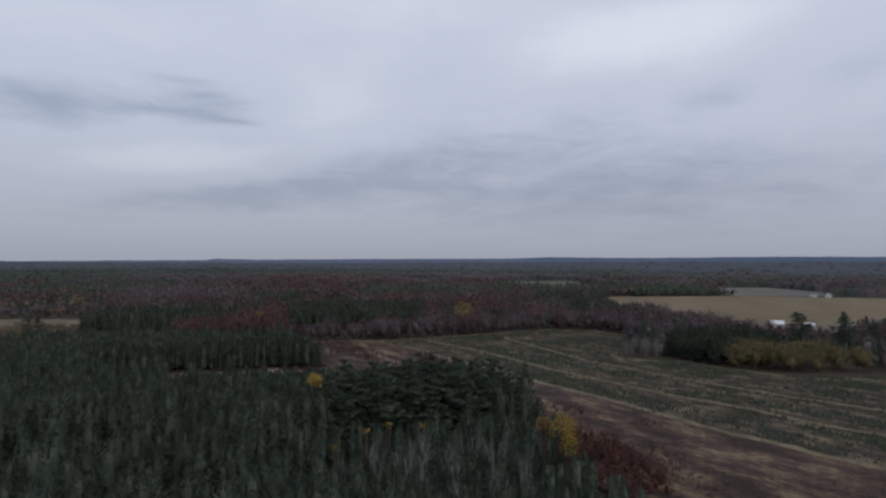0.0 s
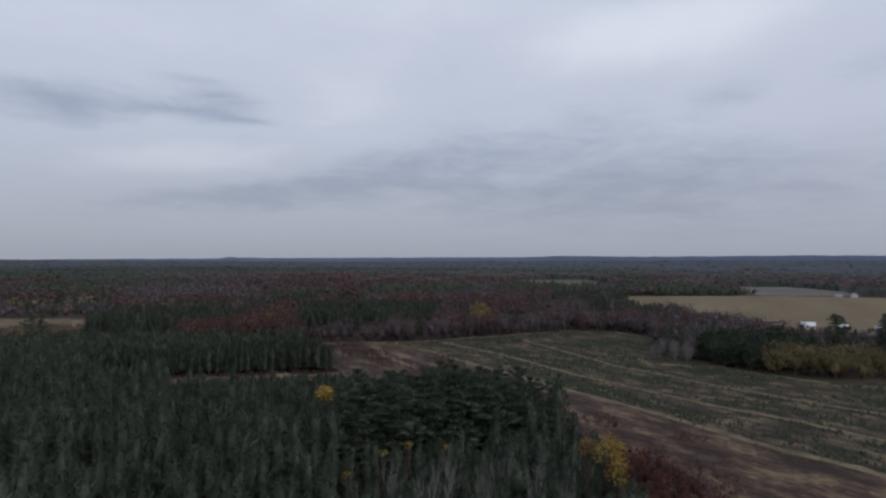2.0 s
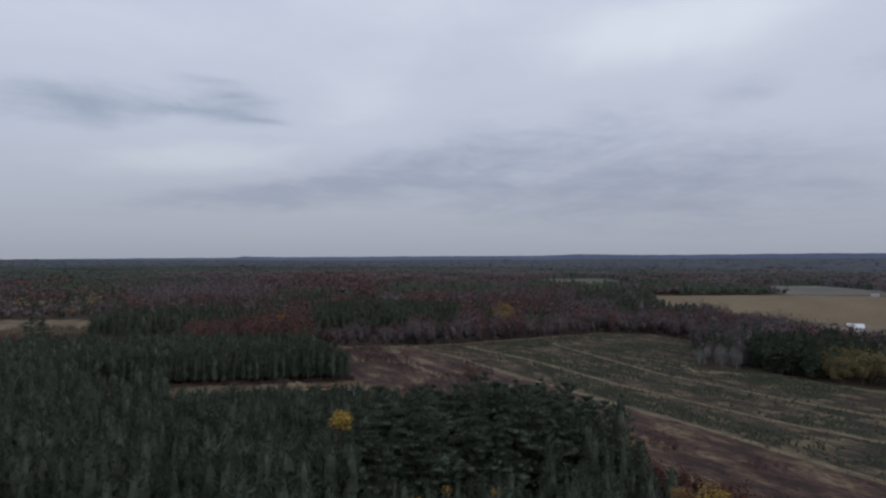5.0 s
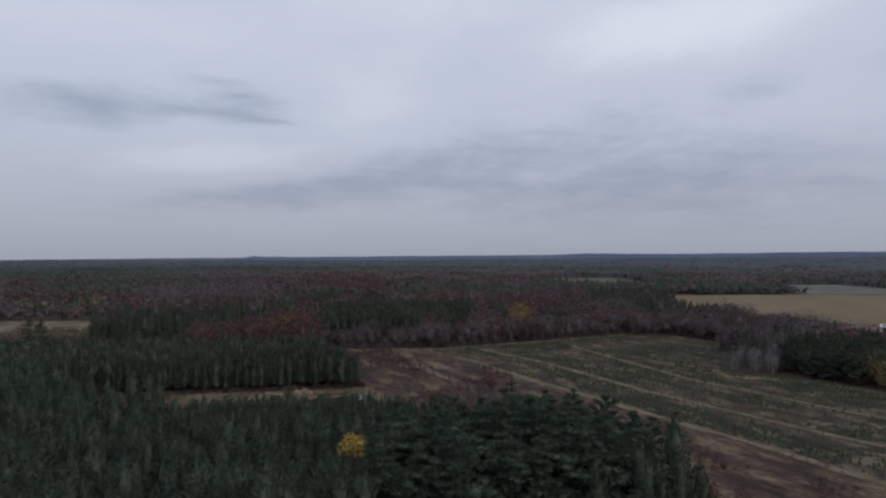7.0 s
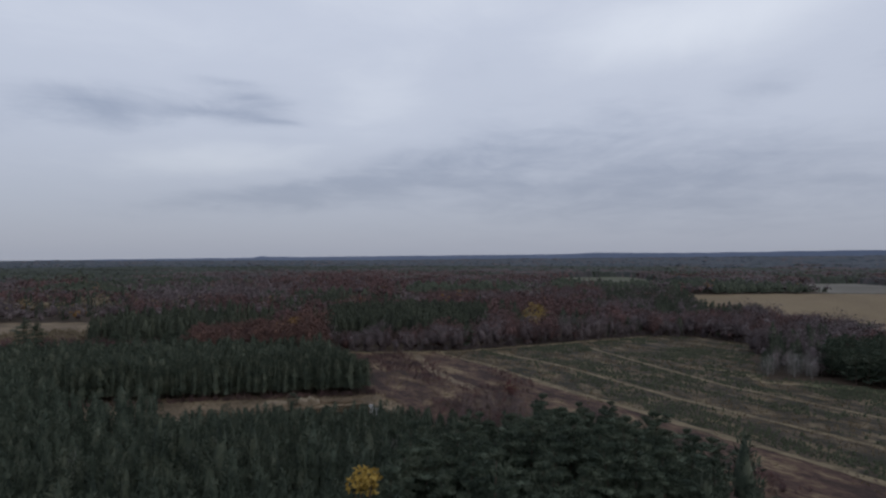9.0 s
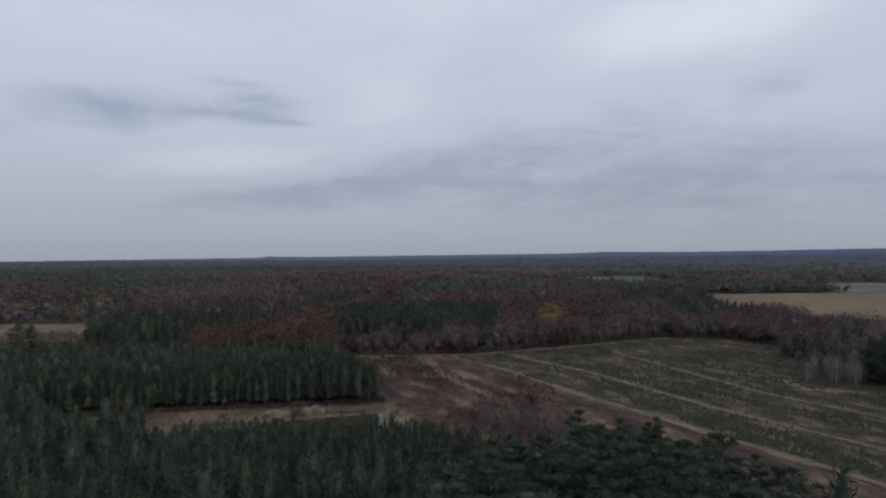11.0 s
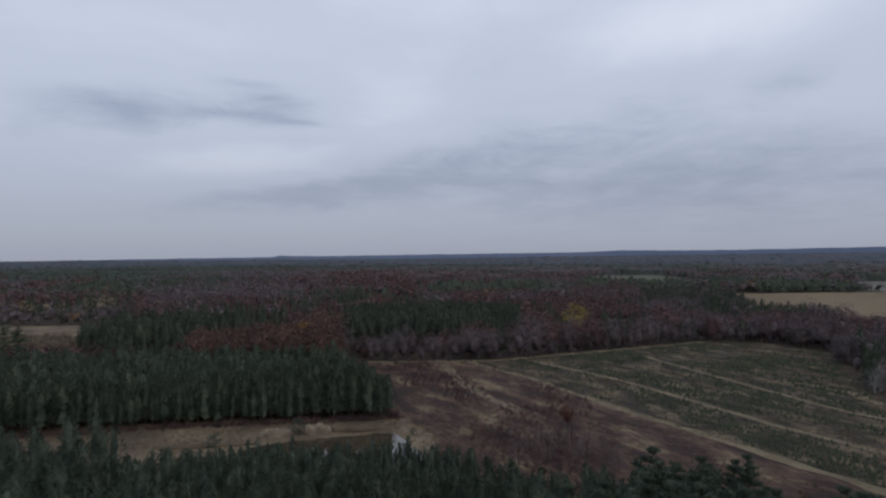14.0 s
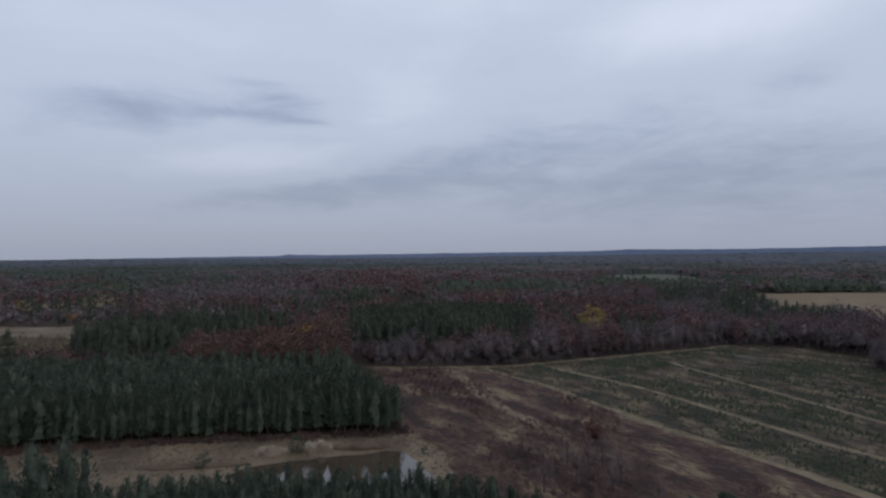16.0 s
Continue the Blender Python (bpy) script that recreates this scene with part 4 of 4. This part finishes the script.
def wood_kinds(P):
    """Which crowns are conifers, rust oaks and pale ones."""
    n1 = 0.55 * value_noise(P * [0.7, 1], 70, 31) + 0.45 * value_noise(P, 26, 32) - 0.5
    n2 = 0.6 * value_noise(P * [0.6, 1], 95, 34) + 0.4 * value_noise(P, 30, 35) - 0.5
    far = np.clip((np.hypot(P[:, 0], P[:, 1]) - 1800) / 1200, 0, 1)
    dark, red_ = n1 + stands(P, DARK_STANDS) + 0.25 * far + 0.07 * rng.normal(size=len(P)), n2 + stands(P, RUST_STANDS) + 0.12 * rng.normal(size=len(P))
    green = (dark > 0.11) & (dark > red_ - 0.12)
    rusty = ~green & (red_ > 0.06)
    pale_k = ~green & (stands(P, PALE_STANDS) * rng.random(len(P)) > 0.3)
    return green, rusty & ~pale_k, pale_k


# mixed woods as far as one can tell crowns apart
MIXED = [(-12, 456), (60, 450), (125, 472), (202, 499), (240, 900), (440, 900), (470, 915), (1000, 915), (1350, 760), (1500, 1300), (700, 1550), (-800, 1550), (-950, 700), (-420, 420), (-255, 420), (-255, 500), (-160, 500), (-110, 482), (-30, 482)]
P = scatter(MIXED, 9.4)
keep = ~(inside(P, TAN) | inside(P, MEADOW) | inside(P, PALE) | inside(P, STRIP_FAR) | inside(P, BLOCK) | inside(P, EAST))
P = P[keep]
a = np.degrees(np.arctan2(P[:, 0], P[:, 1]))
P = P[(a > -32) & (a < 52)]
H = with_height(P, 13 * (0.75 + 0.5 * value_noise(P, 40, 33)), 0.2)
dist = np.hypot(P[:, 0], P[:, 1])
green, rusty, pale_k = wood_kinds(P)
leafless = ~green & ~rusty & ~pale_k
for sel, name, near_p, mid_p, far_p, mat, label in (
        (green, "mixed_wood_conifers", white, conifer_mid, conifer_far, "darkpine", "dark conifers scattered through the mixed wood"),
        (rusty, "mixed_wood_oaks", oak, oak_mid, oak_far, "rust", "rust-brown oak crowns of the mixed wood"),
        (leafless, "mixed_wood_bare_crowns", grey, oak_mid, oak_far, "twig", "grey-purple crowns of nearly leafless wood")):
    for protos, r0, r1 in ((near_p, 0, 560), (mid_p, 560, 850), (far_p, 850, 9999)):
        merged(name, soups(protos), H[sel & (dist >= r0) & (dist < r1)], M[mat], label, "wood")
merged("straw_crowns", soups(oak_far), H[pale_k] * [1, 1, 1, 1.05], M["straw"], "pale straw-coloured crowns round a clearing", "wood")
sp = rng.random(len(P)) < 0.012
merged("yellow_crowns", soups(oak_far), H[sp & (dist > 640) & ~green], M["orange"], "scattered tan and yellow crowns", "wood")


# woods from there to the horizon: one uneven canopy
def far_canopy(name, r0, r1, mats, labels):
    rs = [r0]
    while rs[-1] < r1:
        rs.append(rs[-1] * 1.0062)
    az = np.radians(np.arange(-34, 54, 0.2))
    R, A = np.meshgrid(rs, az, indexing="ij")
    R = R * (1 + 0.002 * rng.normal(size=R.shape))
    X, Y = R * np.sin(A), R * np.cos(A)
    P = np.stack([X.ravel(), Y.ravel()], 1)
    z = relief(P) + 8 + 5 * value_noise(P, 90, 41) + 1.8 * rng.normal(size=len(P)) + 3 * value_noise(P, 30, 42)
    low = inside(P, STRIP_FAR) | inside(P, PALE) | inside(P, TAN) | (np.hypot(P[:, 0], P[:, 1]) < 1240)
    for x0, y0, rx, ry in ((1860, 2350, 170, 120), (-260, 2200, 200, 70), (-700, 1900, 160, 70)):
        low |= ((P[:, 0] - x0) / rx) ** 2 + ((P[:, 1] - y0) / ry) ** 2 < 1
    z[low] = -3
    V = np.c_[P, z]
    m = len(az)
    i = np.arange((len(rs) - 1) * m).reshape(-1, m)[:, :-1].ravel()
    F = np.concatenate([np.stack([i, i + m, i + 1], 1), np.stack([i + 1, i + m, i + m + 1], 1)])
    green, rusty, _ = wood_kinds(V[F].mean(1)[:, :2])
    for sel, mat, label in zip((green, rusty & ~green, ~green & ~rusty), mats, labels):
        tagged(new(name, mesh_of(name, V, F[sel], M[mat])), label, "wood", kind="stuff")


far_canopy("far_woods", 1180.0, 2450, ("far_green", "hazed_rust", "canopy"), ("far dark conifer woods beyond the fields", "far rust-brown oak woods beyond the fields", "far grey-brown leafless woods beyond the fields"))
# these far woods take the colour that has haze painted in
far_canopy("distant_woods", 2440.0, 4850, ("hazed_woods", "hazed_rust", "hazed_woods"), ("distant dark woods with blue haze painted in, reaching to the horizon", "distant rust-brown belt of woods", "distant dark mixed woods tinted with haze, reaching to the horizon"))
P = np.stack([rng.uniform(-34, 54, 6500), 1250 + 2000 * rng.random(6500) ** 1.3], 1)
P = np.stack([P[:, 1] * np.sin(np.radians(P[:, 0])), P[:, 1] * np.cos(np.radians(P[:, 0]))], 1)
P = P[~(inside(P, STRIP_FAR) | inside(P, PALE) | inside(P, TAN))]
green, rusty, _ = wood_kinds(P)
H = with_height(P, 14.5, 0.12)
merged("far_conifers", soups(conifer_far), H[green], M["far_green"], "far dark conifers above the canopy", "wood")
# far oaks use the rust already dulled for haze
merged("far_oaks", soups(oak_far), H[rusty], M["hazed_rust"], "far rust-brown crowns above the canopy", "wood")


def far_ridge():
    """The hills on the horizon, their haze painted on as blue-grey colour."""
    az = np.radians(np.arange(-40, 62, 0.15))
    d = np.degrees(az)
    top = skyline(d) + 2 * value_noise(np.c_[d * 10, d * 0], 9, 61) + 1.5 * value_noise(np.c_[d * 10, d * 0], 2.5, 62)
    for c, w, h in ((-8.6, 0.5, 8), (-7.2, 1.6, 4), (21.7, 2.2, 6), (24, 3, 3), (40, 5, 4)):
        top = top + h * np.exp(-((d - c) / w) ** 2)
    r0, r1 = 4780, 4900
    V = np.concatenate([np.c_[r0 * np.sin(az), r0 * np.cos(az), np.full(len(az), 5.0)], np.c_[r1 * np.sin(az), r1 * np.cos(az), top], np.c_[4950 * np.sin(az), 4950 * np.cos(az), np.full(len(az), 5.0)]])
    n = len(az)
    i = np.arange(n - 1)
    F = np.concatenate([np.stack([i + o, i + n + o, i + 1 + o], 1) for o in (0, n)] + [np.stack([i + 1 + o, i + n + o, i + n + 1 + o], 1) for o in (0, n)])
    tagged(new("backdrop", mesh_of("backdrop", V, F, M["ridge"])), "wooded hills on the horizon, blue-grey with painted haze", "hills", kind="structure")


far_ridge()


# ---- fields and pond: low growth ----
def tuft(n, h, spread):
    s = Soup()
    for _ in range(n):
        p = np.r_[rng.normal(size=2) * spread, 0]
        a = rng.random() * 6.28
        w = np.array([math.cos(a), math.sin(a), 0]) * 0.12 * h
        s.add([p - w, p + w, p + np.r_[rng.normal(size=2) * 0.25 * h, h * (0.6 + 0.5 * rng.random())]], [(0, 1, 2)])
    return s.out()


tufts = [tuft(7, 10, 5) for _ in range(4)]
# rows of small conifers in the nursery
rows = []
base = np.array(TRACKS[0], float)
for k in range(2, 104):
    off = 2.0 * k
    for a, b in zip(base, base[1:]):
        n = int(np.linalg.norm(b - a) / 1.1)
        t = np.linspace(0, 1, n, endpoint=False)[:, None]
        q = a + (b - a) * t
        nr = np.array([-(b - a)[1], (b - a)[0]]) / np.linalg.norm(b - a)
        nr = nr if nr[0] > 0 else -nr
        rows.append(q + nr * off)
R = np.concatenate(rows)
R = R + rng.normal(size=R.shape) * 0.3
R = R[inside(R, NURSERY)]


def along_rows(P):
    """Patches drawn out along the planted rows."""
    return 0.65 * value_noise(P @ np.array([[0.93, 0.37], [-0.37, 0.93]]).T * [1, 0.3], 8, 71) + 0.35 * value_noise(P, 5, 72)


R = R[along_rows(R) + 0.09 * rng.normal(size=len(R)) > 0.55]
keep = np.ones(len(R), bool)
for line, w in zip(TRACKS, (4.5, 3.5, 2.8, 4)):
    for a, b in zip(line, line[1:]):
        a, b = np.array(a, float), np.array(b, float)
        u = np.clip(((R - a) @ (b - a)) / ((b - a) @ (b - a)), 0, 1)[:, None]
        keep &= np.linalg.norm(R - (a + u * (b - a)), axis=1) > w * 0.75
R = R[keep]
small = proto_set(4, lambda: spire(10, 9.0, 2, 5))
merged("nursery_rows", soups(small), with_height(R, 0.95, 0.35, z=0.0), M["nursery"], "rows of small dark green nursery conifers", "shrubs")

for poly, step, h, name, label, seed in ((BANK, 1.5, 0.5, "bank_grass", "dry tan grass on the pond's bank", 81), (HEATH, 2.2, 0.6, "heath_grass", "tufts of dry grass on the heath", 82), (NURSERY, 1.9, 0.7, "field_grass", "tufts of dry grass between the rows", 83)):
    P = scatter(poly, step)
    P = P[~inside(P, POND)]
    if poly is NURSERY:
        P = P[along_rows(P) + 0.08 * rng.normal(size=len(P)) < 0.43]
    elif poly is not BANK:
        P = P[value_noise(P * [1, 0.6], 16, seed) + 0.15 * rng.normal(size=len(P)) > 0.6]
    merged(name, tufts, with_height(P, h, 0.3, z=0.02), M["dry"], label, "grass")
P = scatter(HEATH, 2.0)
P = P[value_noise(P * [1, 0.6], 17, 84) + 0.08 * rng.normal(size=len(P)) > 0.66]
merged("heath_shrubs", soups(scrub), with_height(P, 1.3, 0.3, z=0.0), M["rust"], "low rust-brown shrubs on the heath", "shrubs")


def mound(name, x, y, rx, ry, h, turn, mat, label, category):
    """A worn heap with a steep face and a ragged rim."""
    bm = bmesh.new()
    bmesh.ops.create_icosphere(bm, subdivisions=4, radius=1)
    for v in bm.verts:
        n = noise.fractal(v.co * 1.7 + Vector((x, y, 0)), 1.0, 2.0, 4)
        g = noise.noise(Vector((v.co.x * 5, x, 0)))
        flat = min(max(v.co.z, -0.1), 0.55 + 0.15 * n) / 0.6
        face = 1 - 0.28 * max(0, noise.noise(Vector((v.co.x * 4, y, 3)))) if v.co.y < 0 else 1
        v.co = Vector((v.co.x * rx * (1 + 0.1 * n), v.co.y * ry * (face + 0.1 * n), flat * h * (0.8 + 0.35 * g)))
    me = bpy.data.meshes.new(name)
    bm.to_mesh(me)
    bm.free()
    me.materials.append(mat)
    ob = tagged(new(name, me), label, category)
    ob.matrix_world = Matrix.Translation((x, y, 0)) @ Matrix.Rotation(turn, 4, "Z")


mound("sand_bluff", -19.5, 323.8, 4.2, 2.0, 3.2, 0.08, M["sand"], "pale eroded sand heap above the pond", "sand bluff")
mound("sand_bluff", -32, 321.8, 5.0, 2.0, 2.5, 0.12, M["sand"], "low pale sand heap with grass at its foot", "sand bluff")
mound("mud_bank", -7, 325, 9, 2.2, 1.3, 0.0, M["mud"], "dark brown mud bank behind the pond", "bank")
mound("sand_spit", -33, 298.5, 3.5, 0.9, 0.35, 0.7, M["sand"], "flat pale sand spit in the pond", "sand")
mound("mud_bank", -50, 314, 14, 1.6, 0.7, 0.05, M["mud"], "low dark ditch edge in the dry grass", "bank")
bushes = kit("bush", bush_fine, "pine", "bark", "round dark green bush by the pond", "bush", "bushes by the pond")
plant(bushes, [(-48, 313, 0, 4.2), (-25, 323, 0, 5.0), (10, 318, 0, 2.4), (-98, 291, 0, 4)])


# ---- buildings ----
def box(bm, x0, y0, z0, x1, y1, z1):
    vs = [bm.verts.new(p) for p in ((x0, y0, z0), (x1, y0, z0), (x1, y1, z0), (x0, y1, z0), (x0, y0, z1), (x1, y0, z1), (x1, y1, z1), (x0, y1, z1))]
    for f in ((3, 2, 1, 0), (4, 5, 6, 7), (0, 1, 5, 4), (1, 2, 6, 5), (2, 3, 7, 6), (3, 0, 4, 7)):
        bm.faces.new([vs[i] for i in f])


def building(name, x, y, z, turn, w, d, eave, ridge, roof, wall, label, category, windows=3, door=2.2):
    root = tagged(new(name), label, category)
    bm = bmesh.new()
    a, b = w / 2, d / 2
    pts = [(-a, -b, -1), (a, -b, -1), (a, b, -1), (-a, b, -1), (-a, -b, eave), (a, -b, eave), (a, b, eave), (-a, b, eave), (-a, 0, ridge), (a, 0, ridge)]
    vs = [bm.verts.new(p) for p in pts]
    for f in ((0, 1, 5, 4), (2, 3, 7, 6), (1, 2, 6, 9, 5), (3, 0, 4, 8, 7)):
        bm.faces.new([vs[i] for i in f])
    part("wall", bm, M[wall], root)
    bm = bmesh.new()
    o, t = 0.4, 0.25
    k = (ridge - eave) / b
    for sgn in (-1, 1):
        lo = eave - k * o
        q = [(-a - o, sgn * (b + o), lo), (a + o, sgn * (b + o), lo), (a + o, 0, ridge), (-a - o, 0, ridge)]
        v0 = [bm.verts.new(p) for p in q]
        v1 = [bm.verts.new((p[0], p[1], p[2] + t)) for p in q]
        bm.faces.new(v0)
        bm.faces.new(v1)
        for i in range(4):
            bm.faces.new((v0[i], v0[(i + 1) % 4], v1[(i + 1) % 4], v1[i]))
    bmesh.ops.recalc_face_normals(bm, faces=bm.faces)
    part("roof", bm, M[roof], root)
    for i in range(windows):
        wx = -a + w * (i + 0.75) / (windows + 0.5)
        bm = bmesh.new()
        box(bm, wx - 0.5, -b - 0.04, 1.0, wx + 0.5, -b + 0.1, 2.2)
        pane = part("window", bm, M["glass"], root)
        bm = bmesh.new()
        for x0, z0, x1, z1 in ((-0.62, 0.88, 0.62, 1.0), (-0.62, 2.2, 0.62, 2.32), (-0.62, 1.0, -0.5, 2.2), (0.5, 1.0, 0.62, 2.2)):
            box(bm, wx + x0, -b - 0.07, z0, wx + x1, -b + 0.05, z1)
        part("frame", bm, M["siding"], pane)
    bm = bmesh.new()
    box(bm, a - 0.05, -door / 2, 0, a + 0.05, door / 2, min(eave - 0.3, 2.8))
    part("door", bm, M["glass"], root)
    root.matrix_world = Matrix.Translation((x, y, z)) @ Matrix.Rotation(turn, 4, "Z")


building("barn", 412, 480, 0, -0.72, 11, 8, 3.4, 6.0, "white_metal", "siding", "long barn with a white metal roof", "barn")
building("shed", 438, 470, 0, -0.72, 7, 5, 2.8, 4.6, "white_metal", "siding", "small shed with a white metal roof", "shed", 2)
building("farmhouse", 458, 452, 0, 0.5, 10, 8, 5.2, 8.2, "roof", "siding", "white farmhouse with a grey shingle roof", "house", 4, 1.1)
for x, y, tn, w in ((812, 868, -0.75, 10), (830, 856, 0.6, 9)):
    building("house", x, y, 0, tn, w, 8, 5.0, 8.0, "roof", "siding", "white house with a grey roof beyond the stubble", "house", 4, 1.1)
for x, y, w in ((1800, 2325, 26), (1850, 2290, 34), (1890, 2255, 22), (1745, 2360, 14)):
    building("farm_building", x, y, 0, -0.7, w, 12, 5, 9, "white_metal", "siding", "far white farm building with a metal roof", "barn", 4)
